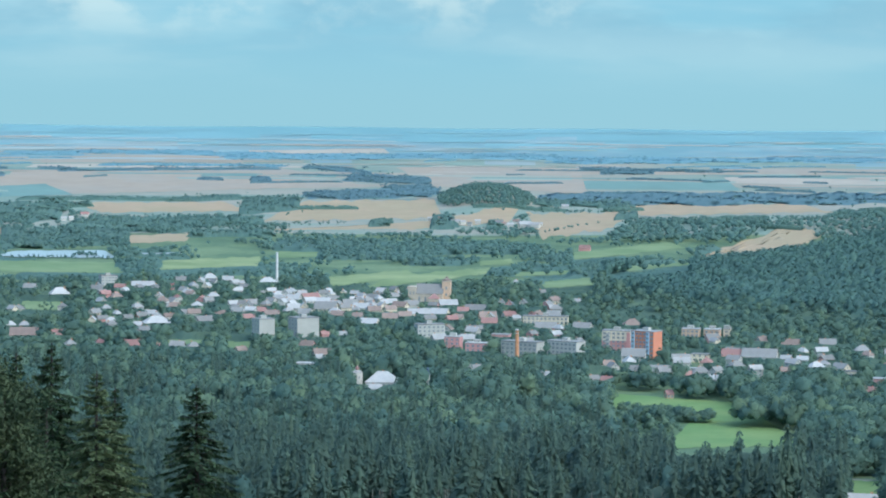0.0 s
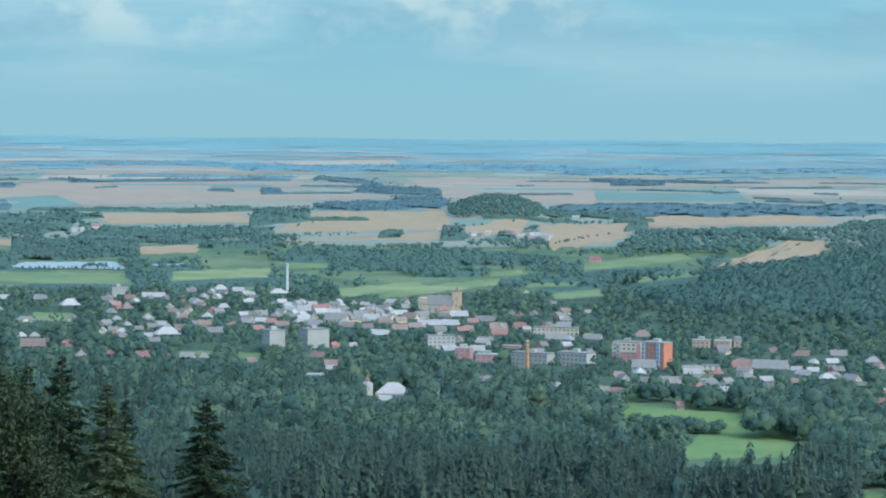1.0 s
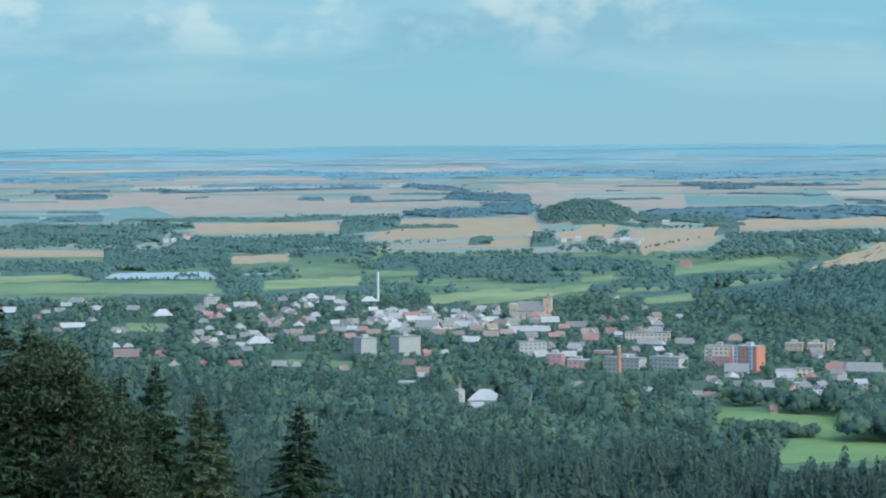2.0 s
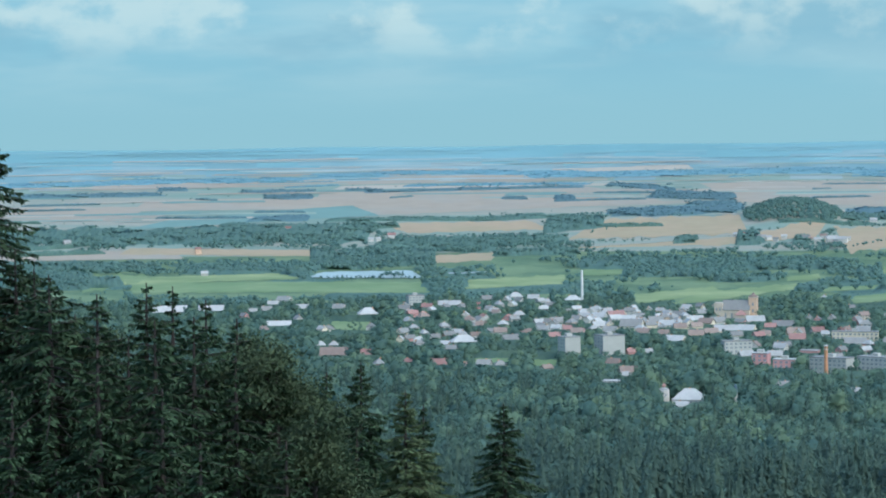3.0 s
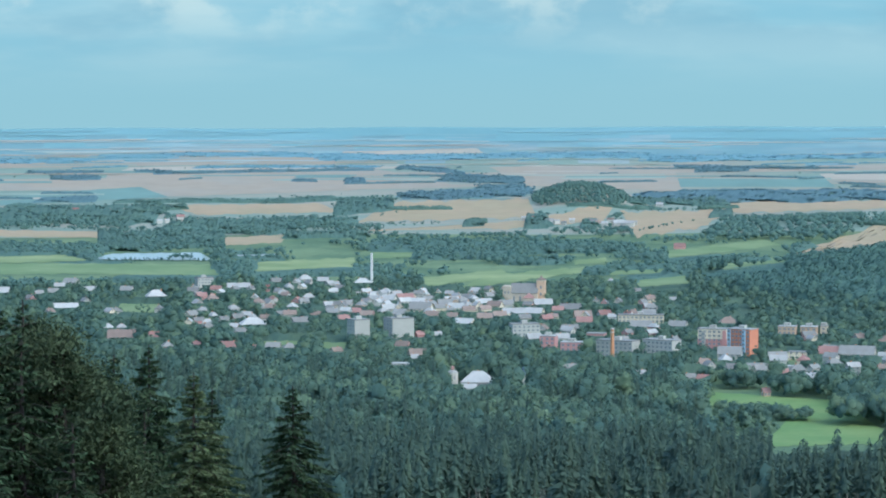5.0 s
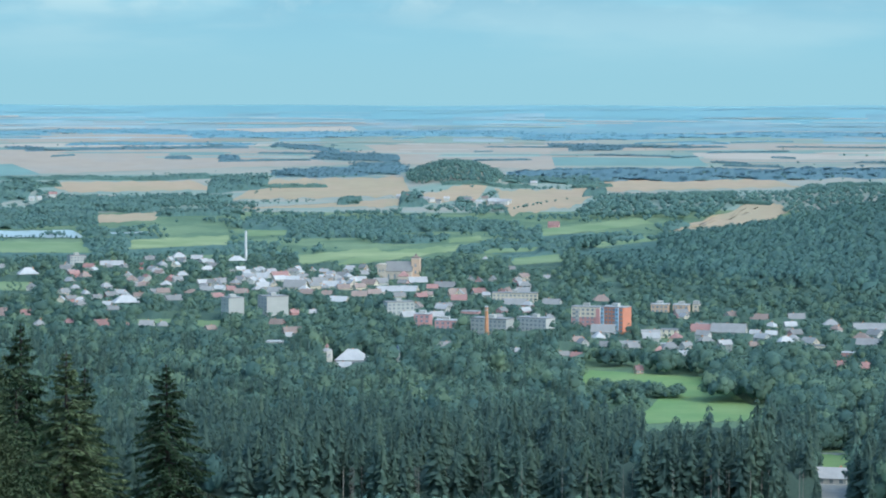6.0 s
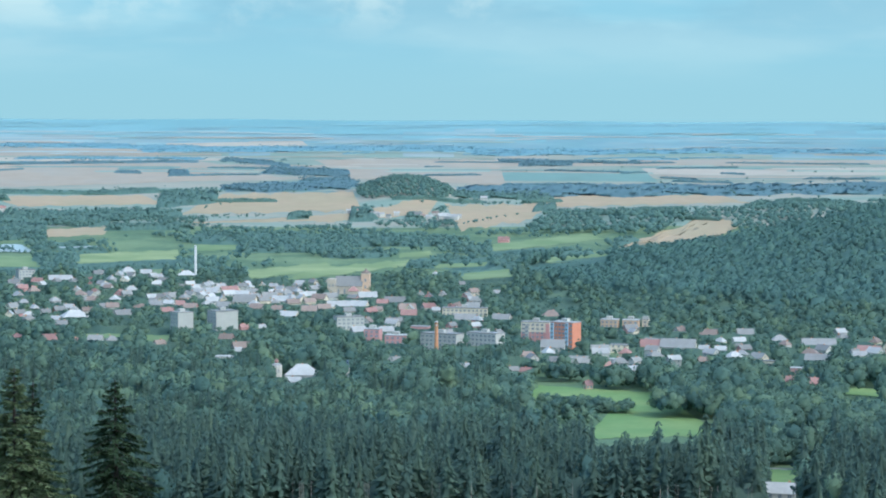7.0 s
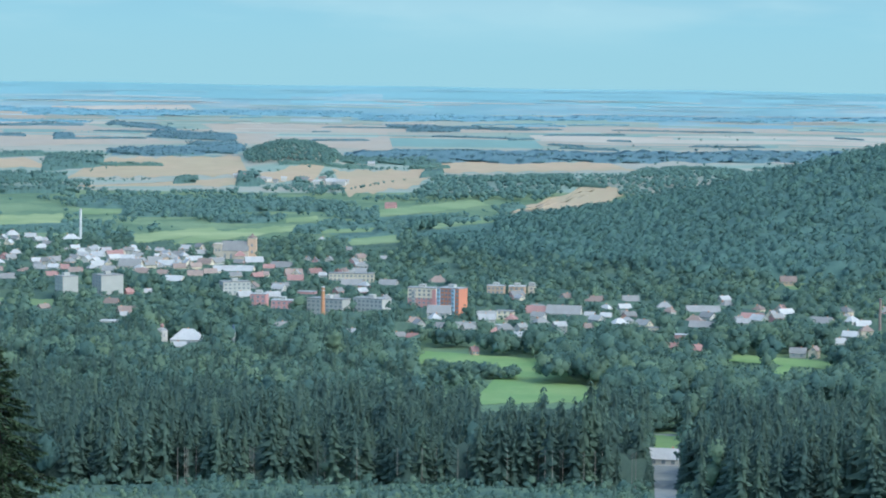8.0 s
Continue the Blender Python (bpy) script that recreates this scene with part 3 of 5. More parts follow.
def lathe(profile, n=12, bm=None, cx=0, cy=0):
    bm = bm or bmesh.new()
    rings = []
    for rad, z in profile:
        rings.append([bm.verts.new((cx + rad * math.cos(6.2832 * k / n), cy + rad * math.sin(6.2832 * k / n), z)) for k in range(n)])
    for a, b in zip(rings, rings[1:]):
        for k in range(n):
            bm.faces.new((a[k], a[(k + 1) % n], b[(k + 1) % n], b[k]))
    bm.faces.new(rings[0][::-1])
    bm.faces.new(rings[-1])
    return bm


def base_of(name, az, r, rot, sink=0.3):
    """An Empty on the ground, turned rot degrees from square to the lookout."""
    x, y = spot(az, r)
    e = new(name)
    e.matrix_world = pose(x, y, float(land(x, y)) - sink, 0, 0, -az + rot)
    return e


WINDOW_MESH = {}


def window(parent, x, y, z, face, w=1.2, h=1.4):
    """One window: a dark pane set in a proud frame; face: degrees its outside turns from the front."""
    key = (round(w, 1), round(h, 1))
    if key not in WINDOW_MESH:
        bm = box_bm(-w / 2 - 0.1, w / 2 + 0.1, -0.05, 0.03, -0.1, h + 0.1)
        box_bm(-w / 2, -0.05, -0.09, -0.055, 0, h, bm)
        box_bm(0.05, w / 2, -0.09, -0.055, 0, h, bm)
        me = bpy.data.meshes.new("window")
        bm.to_mesh(me)
        bm.free()
        me.materials.append(WALLS[0])
        me.materials.append(GLASS)
        for p in me.polygons:
            p.material_index = int(p.index >= 6)
        WINDOW_MESH[key] = me
    ob = new("window", WINDOW_MESH[key])
    ob.parent = parent
    ob.matrix_local = pose(x, y, z, 0, 0, face)
    return ob


def roof_bm(w, d, h, rise, over, hip):
    x, y, t = w / 2 + over, d / 2 + over, 0.25
    k = min(x - 0.3, y) if hip else 0
    lo, drop = h - over * rise / (d / 2), 0
    v = [(-x, -y, lo), (x, -y, lo), (x, y, lo), (-x, y, lo), (-x + k, 0, h + rise), (x - k, 0, h + rise)]
    v += [(a, b, c + t) for a, b, c in v]
    f = [(0, 1, 5, 4), (2, 3, 4, 5), (1, 2, 5), (3, 0, 4)]
    faces = [tuple(i + 6 for i in q) for q in f]
    faces += [q[::-1] for q in f[:2]] + ([q[::-1] for q in f[2:]] if hip else [])
    faces += [(0, 6, 7, 1), (2, 8, 9, 3)]
    if hip:
        faces += [(1, 7, 8, 2), (3, 9, 6, 0)]
        return solid(v, faces)
    faces = [tuple(i + 6 for i in q) for q in f[:2]] + [q[::-1] for q in f[:2]] + [(0, 6, 7, 1), (2, 8, 9, 3), (1, 7, 11, 5), (5, 11, 8, 2), (3, 9, 10, 4), (4, 10, 6, 0)]
    return solid(v, faces)


def walls_bm(w, d, h, rise, gable):
    if not gable:
        return box_bm(-w / 2, w / 2, -d / 2, d / 2, 0, h)
    x, y = w / 2, d / 2
    v = [(-x, -y, 0), (x, -y, 0), (x, y, 0), (-x, y, 0), (-x, -y, h), (x, -y, h), (x, y, h), (-x, y, h), (-x, 0, h + rise), (x, 0, h + rise)]
    return solid(v, [(3, 2, 1, 0), (0, 1, 5, 4), (2, 3, 7, 6), (1, 2, 6, 9, 5), (3, 0, 4, 8, 7), (4, 5, 9, 8), (6, 7, 8, 9)])


BUILT, SEEN = [], []
WALL_WORDS = ["white-plastered", "cream-plastered", "pink-plastered", "orange-plastered", "grey-plastered"]
ROOF_WORDS = ["pale metal roof", "grey slate roof", "red tiled roof", "brown tiled roof"]
house_rng = np.random.default_rng(11)


def house(az, r, w, h, kind_of, wall_i, roof_i, rot, hidden=0.5):
    """A house: walls, gabled, hipped or flat roof, chimney and windows."""
    scale = 1.0 if r < RIM else (r / RIM) * (2 - r / RIM)
    e = base_of("house", az, r, rot)
    w *= 0.88
    d = max(min(w * 0.68, 13.0), 5.0) * (1 if r < RIM else max(scale, 0.5))
    h = max(h, 3.0 * max(scale, 0.5))
    rise = 0 if kind_of == 2 else min(d * 0.44, h * 1.2)
    wall = part("wall", walls_bm(w, d, h + 0.3, rise, kind_of == 0), WALLS[wall_i], e)
    if kind_of == 2:
        bm = box_bm(-w / 2 - 0.3, w / 2 + 0.3, -d / 2 - 0.3, d / 2 + 0.3, h + 0.3, h + 0.7)
        part("roof", bm, ROOFS[roof_i], e)
    else:
        roof = part("roof", roof_bm(w, d, h + 0.3, rise, 0.45, kind_of == 1), ROOFS[roof_i], e)
        cx = w * house_rng.uniform(-0.3, 0.3)
        part("chimney", box_bm(cx - 0.4, cx + 0.4, d * 0.08, d * 0.08 + 0.8, h + rise * 0.6, h + rise + 1.0), BRICK, roof)
    if r < 2450:
        n = max(2, min(7, int(w / 3.2)))
        for floor_z in ([1.1, 3.9] if h > 5.4 else [1.1]):
            for k in range(n):
                window(wall, (k + 0.5) / n * w - w / 2, -d / 2, floor_z + 0.3, 0)
        window(wall, -w / 2, 0, 1.4, -90)
        window(wall, w / 2, 0, 1.4, 90)
        if kind_of == 0 and rise > 2:
            window(wall, -w / 2, 0, h + 0.5, -90, 1.0, 1.1)
            window(wall, w / 2, 0, h + 0.5, 90, 1.0, 1.1)
    tagged(e, f"{WALL_WORDS[wall_i]} house under a {ROOF_WORDS[roof_i]}", "house", group="town houses")
    BUILT.append((az, r, w))
    SEEN.append((az, r, w, h + rise * 0.5, hidden))
    return e


for row in HOUSES:
    house(*row)


def flats(name, az, r, w, d, floors, rot, wall, label, side=None, band=None, roof=None, bays=None, blank_front=False, category="apartment block"):
    """A block of flats with a parapet roof, a lift house and a window for every room."""
    e = base_of(name, az, r, rot)
    h = floors * 2.85 + 0.8
    body = part("wall", box_bm(-w / 2, w / 2, -d / 2, d / 2, 0, h), wall, e)
    if side:
        for sx in (-1, 1):
            x0 = sx * w / 2
            part("gable_wall", box_bm(min(x0, x0 + sx * 0.15), max(x0, x0 + sx * 0.15), -d / 2 + 0.02, d / 2 - 0.02, 0.1, h - 0.1), side, e)
    top = part("roof", box_bm(-w / 2 - 0.3, w / 2 + 0.3, -d / 2 - 0.3, d / 2 + 0.3, h, h + 0.5), roof or ROOFS[1], e)
    part("lift_house", box_bm(-2.5, 2.0, -1.5, 2.5, h + 0.5, h + 2.6), WALLS[4], top)
    n = bays or int(w / 3.2)
    for k in range(floors):
        if not blank_front:
            for j in range(n):
                window(body, (j + 0.5) / n * w - w / 2, -d / 2, 1.2 + k * 2.85, 0, 1.7, 1.4)
        m = max(2, int(d / 4))
        for j in range(m):
            y = (j + 0.5) / m * d - d / 2
            if not side or blank_front:
                window(body, -w / 2 - (0.16 if side else 0), y, 1.2 + k * 2.85, -90, 1.5, 1.4)
    if band:
        for j in band[1]:
            x = (j + 0.5) / n * w - w / 2
            bay = part("balcony_bay", box_bm(x - w / n * 0.42, x + w / n * 0.42, -d / 2 - 0.9, -d / 2 - 0.1, 2.6, h - 0.3), band[0], e)
            for k in range(1, floors):
                window(bay, x, -d / 2 - 0.9, 1.4 + k * 2.85, 0, 1.5, 1.3)
    tagged(e, label, category, group="apartment blocks")
    BUILT.append((az, r, w + 4))
    SEEN.append((az, r, w, h, 0.36))
    return e


flats("apartment_block", -4.40, 1730, 12.5, 13, 6, 26, WALLS[4], "pale grey concrete block with a blank gable", blank_front=True)
flats("apartment_block", -3.41, 1739, 18, 15, 6, 27, WALLS[4], "pale grey concrete block with a blank gable", blank_front=True)
flats("apartment_block", -0.32, 1744, 21, 11, 4, 16, WALLS[4], "grey panel block among trees")
flats("apartment_block", 0.28, 1650, 11, 11, 4, -12, WALLS[2], "coral pink low block with a pale roof", roof=ROOFS[0])
flats("apartment_block", 0.86, 1635, 15, 10, 3, -12, WALLS[2], "coral pink low block with a pale roof", roof=ROOFS[0])
flats("apartment_block", 1.98, 1620, 28, 12, 4, -28, WALLS[4], "long grey panel block behind the brick chimney")
flats("apartment_block", 3.05, 1626, 24, 12, 4, -32, WALLS[4], "long grey panel block with a flat roof")
cream_block = flats("apartment_block", 4.30, 1650, 20, 11, 6, -10, WALLS[1], "cream and coral panel block with a flat roof")
lower_wall = part("lower_wall", box_bm(-10.1, 10.1, -5.62, 5.62, 0, 11.0), WALLS[2], cream_block, "coral lower storeys")
for k in range(4):
    for j in range(6):
        window(lower_wall, (j + 0.5) / 6 * 20 - 10, -5.62, 1.2 + k * 2.85, 0, 1.7, 1.4)
corner_bay = part("corner_bay", box_bm(-7.2, -4.6, -6.5, -5.64, 1.5, 16.5), WALLS[4], cream_block, "grey stair bay")
for k in range(5):
    window(corner_bay, -5.9, -6.5, 2.4 + k * 2.85, 0, 1.7, 1.4)
part("corner_bay", box_bm(7.6, 10.2, -6.1, -5.64, 0.2, 17.2), WALLS[2], cream_block, "coral corner bay")
orange_block = flats("apartment_block", 5.02, 1618, 17.5, 12, 7, -30, ORANGE_PAINT, "orange and light blue panel block", band=(BLUE_PAINT, (0, 4)), roof=ROOFS[0], bays=6)
flats("apartment_block", 6.10, 1778, 13, 10, 3, -8, WALLS[3], "orange and cream low flats with a pale roof", roof=ROOFS[0])
flats("apartment_block", 6.62, 1778, 12, 10, 3, -8, WALLS[3], "orange and cream low flats with a pale roof", roof=ROOFS[0])
flats("apartment_block", 6.98, 1785, 5, 9, 3, -8, WALLS[1], "cream stair block beside the low flats", bays=1)
flats("apartment_block", -8.17, 2303, 16, 12, 4, 15, WALLS[4], "grey concrete block on the town's edge")
flats("town_hall", 2.54, 1863, 36, 11, 3, -3, WALLS[1], "long cream low building with a red band", category="building")
house(4.71, 1597, 18, 5.5, 0, 0, 1, -6)
house(7.10, 1620, 16, 4.4, 0, 3, 2, -10)
house(7.78, 1616, 27, 4.4, 0, 0, 1, -10)


def tower_thing(name, az, r, label, category, build, wide=7):
    e = base_of(name, az, r, 0)
    build(e)
    BUILT.append((az, r, wide))
    SEEN.append((az, r, wide, 12, 0.3))
    return tagged(e, label, category)


def church(e):
    nave = part("nave", walls_bm(24, 15, 12, 8, True), STONE, e)
    part("roof", roof_bm(24, 15, 12, 8, 0.5, False), ROOFS[1], e)
    front = part("west_front", box_bm(-19, -11.9, -8, 8, 0, 17), STONE, e)
    part("cornice", box_bm(-19.4, -11.5, -8.4, 8.4, 17, 17.8), STONE, e)
    part("chancel_roof", roof_bm(9, 10, 8, 4, 0.4, True), ROOFS[2], e).location = (5, -11, 0)
    part("chancel", box_bm(0.6, 9.4, -16, -7.4, 0, 8.1), STONE, e)
    tower = part("tower", box_bm(11, 18.5, -4, 4, 0, 22.5), WALLS[3], e, "ochre plastered bell tower")
    part("cornice", box_bm(10.7, 18.8, -4.3, 4.3, 22.5, 23.2), STONE, tower)
    part("dome", lathe([(4.0, 23.2), (3.8, 24.1), (2.4, 25.0), (1.1, 25.5), (1.0, 26.2), (0.1, 27.4)], 12, None, 14.75, 0), ROOFS[3], tower)
    for k in range(4):
        window(nave, -9 + k * 5.5, -7.5, 4.5, 0, 1.5, 4.5)
    for z in (9.5, 15.5):
        window(tower, 14.75, -4, z, 0, 1.4, 2.6)
    for x in (-17, -14):
        for z in (4, 11):
            window(front, x, -8, z, 0, 1.2, 2.4)


church_thing = tower_thing("church", -0.30, 2092, "ochre stone church with a square bell tower", "church", church, 34)
church_thing.matrix_world = church_thing.matrix_world @ pose(0, 0, 0, 0, 0, -8)


def chapel(e):
    tower = part("tower", lathe([(3.4, 0), (3.4, 10.5)], 8), WALLS[0], e)
    part("cornice", lathe([(3.5, 10.5), (3.5, 11.0)], 8), WALLS[0], e)
    part("roof", lathe([(3.3, 11.0), (2.4, 12.0), (1.0, 12.6)], 8), ROOFS[0], e)
    part("dome", lathe([(0.9, 12.6), (1.3, 13.4), (0.9, 14.4), (0.15, 15.2)], 8), ROOFS[2], e, "red onion dome")
    for a in range(0, 360, 90):
        c = radians(a + 22.5)
        window(tower, 3.15 * math.sin(c), -3.15 * math.cos(c), 7.2, a + 22.5, 0.7, 1.8)


tower_thing("chapel", -2.09, 1418, "white octagonal chapel tower with a red dome", "chapel", chapel)
house(-1.46, 1410, 22, 6.5, 1, 0, 0, -8, 0.45)
house(-1.66, 1397, 9, 3.5, 0, 0, 0, -8)


def turret(e):
    part("shaft", lathe([(1.3, 0), (1.3, 9.5)], 8), WALLS[4], e)
    part("dome", lathe([(1.6, 9.5), (1.8, 10.4), (0.9, 11.6), (0.6, 12.2), (0.8, 12.8), (0.1, 14.6)], 8), COPPER, e)


tower_thing("bell_turret", -0.35, 1420, "slim bell turret with a dark blue dome", "turret", turret)


def chimney_stack(height, bottom, top, mat, cap):
    def build(e):
        part("shaft", lathe([(bottom, 0), (top, height)], 14), mat, e)
        part("rim", lathe([(top + 0.15, height), (top + 0.15, height + 0.7)], 14), cap, e)
        part("band", lathe([(top + 0.22, height * 0.9), (top + 0.2, height * 0.9 + 0.4)], 14), cap, e)
        part("plinth", box_bm(-bottom - 0.5, bottom + 0.5, -bottom - 0.5, bottom + 0.5, 0, 1.6), mat, e)
    return build


tower_thing("factory_chimney", -4.07, 2379, "tall pale concrete factory chimney", "chimney", chimney_stack(31, 1.5, 1.1, CONCRETE, CONCRETE))
tower_thing("factory_chimney", 1.84, 1598, "tall red brick factory chimney", "chimney", chimney_stack(22, 1.5, 1.05, BRICK, CONCRETE))
tower_thing("factory_chimney", 15.44, 1559, "slim brown factory chimney", "chimney", chimney_stack(24, 1.1, 0.7, ROOFS[3], ROOFS[3]))

# smaller houses that fill the streets
FILL = [(-8.6, -4.6, 1880, 2330, 46), (-4.4, -0.6, 1960, 2230, 42), (-0.4, 3.6, 1700, 2080, 20), (3.8, 6.6, 1480, 1600, 6),
        (6.4, 12.6, 1510, 1760, 22), (12.4, 16.2, 1510, 1720, 11), (-13.5, -9.0, 1900, 2300, 6), (-9.5, -6.0, 1600, 1850, 3)]
for a0, a1, r0, r1, n in FILL:
    for _ in range(n):
        for _ in range(12):
            a, r = house_rng.uniform(a0, a1), house_rng.uniform(r0, r1)
            x, y = spot(a, r)
            if all(math.hypot(x - r2 * math.sin(radians(a2)), y - r2 * math.cos(radians(a2))) > 9 + w2 * 0.6 for a2, r2, w2 in BUILT):
                break
        else:
            continue
        house(a, r, house_rng.uniform(8.5, 12.5), house_rng.uniform(3.6, 6.4), int(house_rng.choice([0, 0, 0, 1])), int(house_rng.choice([0, 0, 0, 1, 1, 3] if a0 == -4.4 else [0, 0, 0, 0, 1, 1, 2, 4])),
              int(house_rng.choice([0, 0, 0, 0, 1, 1] if a0 == -4.4 else [0, 0, 0, 1, 1, 1, 1, 2, 3])), house_rng.uniform(-90, 90), 0.65)


# ---- woods ----
def ico(sub):
    bm = bmesh.new()
    bmesh.ops.create_icosphere(bm, subdivisions=sub, radius=1)
    bm.verts.ensure_lookup_table()
    v = np.array([tuple(p.co) for p in bm.verts])
    f = np.array([[p.index for p in q.verts] for q in bm.faces])
    bm.free()
    return v, f


def spruce_shape(seed, tiers=6, spokes=9):
    """A unit-high conifer: hanging skirts with ragged rims."""
    g = np.random.default_rng(seed)
    V, Fs, N, n = [], [], [], 0
    for k in range(tiers):
        top = 1.0 - 0.80 * (k / tiers) ** 1.05
        low = 1.0 - 0.80 * ((k + 1.35) / tiers) ** 1.0
        rad = 0.035 + 0.125 * ((k + 1) / tiers) ** 0.75
        a = 2 * np.pi * (np.arange(spokes * 2) + g.uniform(-0.3, 0.3, spokes * 2)) / (spokes * 2)
        rr = rad * np.where(np.arange(spokes * 2) % 2 == 0, g.uniform(0.85, 1.2, spokes * 2), g.uniform(0.45, 0.65, spokes * 2))
        zz = np.where(np.arange(spokes * 2) % 2 == 0, low, low + 0.05) + g.uniform(-0.02, 0.02, spokes * 2)
        V.append(np.concatenate([[[0, 0, top]], np.stack([rr * np.cos(a), rr * np.sin(a), zz], 1)]))
        N.append(np.concatenate([[[0, 0, 1.0]], np.stack([np.cos(a), np.sin(a), np.full(spokes * 2, 0.7)], 1)]))
        i = np.arange(spokes * 2)
        Fs.append(np.stack([np.full_like(i, n), n + 1 + i, n + 1 + (i + 1) % (spokes * 2)], 1))
        n += spokes * 2 + 1
    return np.concatenate(V), np.concatenate(Fs), np.concatenate(N)


def frond_shape(seed, fronds=80, slim=1.0):
    """A unit-high conifer of many drooping fronds set round the stem."""
    g = np.random.default_rng(seed)
    z = 0.12 + 0.865 * g.random(fronds) ** 0.8
    a = np.arange(fronds) * 2.39996 + g.uniform(-0.5, 0.5, fronds)
    reach = (0.012 + 0.175 * (1 - z) ** 0.72) * g.uniform(0.6, 1.15, fronds) * slim
    half = g.uniform(0.2, 0.36, fronds) * (96 / max(fronds, 48)) ** 0.3
    drop = reach * g.uniform(0.15, 0.55, fronds)
    top = np.stack([0 * z, 0 * z, np.minimum(z + 0.035, 1.0)], 1)
    p1 = np.stack([reach * np.cos(a - half), reach * np.sin(a - half), z - drop + g.uniform(-0.012, 0.012, fronds)], 1)
    p2 = np.stack([reach * 0.85 * np.cos(a + half), reach * 0.85 * np.sin(a + half), z - drop + g.uniform(-0.012, 0.012, fronds)], 1)
    out = np.stack([np.cos(a), np.sin(a), np.full(fronds, 1.1)], 1)
    rise = np.stack([np.cos(a) * 0.5, np.sin(a) * 0.5, np.full(fronds, 1.0)], 1)
    cv, cf, cn = spruce_shape(seed + 100, 3, 4)
    cv = cv * [0.55 * slim, 0.55 * slim, 0.95]
    return (np.concatenate([np.stack([top, p1, p2], 1).reshape(-1, 3), cv]), np.concatenate([np.arange(fronds * 3).reshape(-1, 3), cf + fronds * 3]),
            np.concatenate([np.stack([rise, out, out], 1).reshape(-1, 3), cn]))


def leafy_shape(seed, lobes=4, cards=40, card=0.12, squash=0.95):
    """A unit-high broadleaf crown: billowing lobes with leaf clumps standing off them."""
    g = np.random.default_rng(seed)
    iv, fi = ico(1)
    V, Fs, N, n = [], [], [], 0
    mid = np.zeros((lobes, 3))
    big = np.full(lobes, 0.85)
    if lobes > 1:
        turn = np.arange(lobes) * 2.39996 + g.uniform(0, 6.28)
        up = np.linspace(-0.28, 0.48, lobes)
        off = 0.44 * np.sqrt(np.clip(1 - up ** 2 * 2.2, 0.05, 1))
        mid = np.stack([off * np.cos(turn), off * np.sin(turn), up], 1) + g.uniform(-0.08, 0.08, (lobes, 3))
        big = g.uniform(0.46, 0.64, lobes) * (1.12 if lobes < 4 else 1.0)
    for c, s in zip(mid, big):
        shape = iv * (s * g.uniform(0.55, 0.95, len(iv)))[:, None]
        V.append(c + shape)
        Fs.append(fi + n)
        # shading normals lean a little upward, to brighten and soften the crown's sides
        N.append(iv * 0.6 + (c + shape) * 0.5 + [0, 0, 0.55])
        n += len(iv)
    if cards:
        pick = g.integers(0, lobes, cards)
        d = g.normal(size=(cards, 3)) + mid[pick] * 1.6
        d[:, 2] = np.abs(d[:, 2]) * 0.9 - 0.15
        d /= np.linalg.norm(d, axis=1)[:, None]
        c = mid[pick] + d * (big[pick] * g.uniform(0.84, 1.14, cards))[:, None]
        # clumps lie on the crown like loose shingles, facing outwards
        a = np.cross(d, g.normal(size=(cards, 3)))
        a /= np.linalg.norm(a, axis=1)[:, None]
        b = np.cross(d, a)
        a = (a + d * g.uniform(-0.8, 0.8, (cards, 1))) * card * g.uniform(0.6, 1.2, (cards, 1))
        b = (b + d * g.uniform(-0.8, 0.8, (cards, 1))) * card * g.uniform(0.7, 1.2, (cards, 1))
        V.append(np.stack([c + a, c - a * 0.5 + b, c - a * 0.5 - b], 1).reshape(-1, 3))
        N.append(np.repeat(d * 0.6 + c * 0.5 + [0, 0, 0.55] + g.normal(0, 0.22, (cards, 3)), 3, 0))
        Fs.append(n + np.arange(cards * 3).reshape(-1, 3))
    v = np.concatenate(V) * [0.36, 0.36, 0.43 * squash] + [0, 0, 0.56]
    return v, np.concatenate(Fs), np.concatenate(N)


def planted(name, shapes, x, y, height, width, mat, tint, label, sink=0.3, category="trees"):
    """Many trees as one object, each a turned and scaled copy of one of the shapes."""
    g = np.random.default_rng(len(x))
    z = land(x, y) - sink
    pick = g.integers(0, len(shapes), len(x))
    turn = g.uniform(0, 6.283, len(x))
    V, Fs, T, N, n = [], [], [], [], 0
    for k, (sv, sf, out) in enumerate(shapes):
        i = np.nonzero(pick == k)[0]
        if not len(i):
            continue
        c, s = np.cos(turn[i])[:, None], np.sin(turn[i])[:, None]
        w, h = (width[i] * height[i])[:, None], height[i][:, None]
        px = (sv[:, 0] * c - sv[:, 1] * s) * w + x[i][:, None]
        py = (sv[:, 0] * s + sv[:, 1] * c) * w + y[i][:, None]
        pz = sv[:, 2] * h + z[i][:, None]
        V.append(np.stack([px, py, pz], -1).reshape(-1, 3))
        Fs.append((sf[None] + (n + np.arange(len(i)) * len(sv))[:, None, None]).reshape(-1, 3))
        T.append(np.repeat(tint[i], len(sv)))
        out = out / np.linalg.norm(out, axis=1)[:, None]
        N.append(np.stack([out[:, 0] * c - out[:, 1] * s, out[:, 0] * s + out[:, 1] * c, np.repeat(out[None, :, 2], len(i), 0)], -1).reshape(-1, 3))
        n += len(i) * len(sv)
    ob = mesh_object(name, np.concatenate(V), np.concatenate(Fs), mat, tint=np.concatenate(T), shade=True, normals=np.concatenate(N))
    return tagged(ob, label, category, kind="stuff")


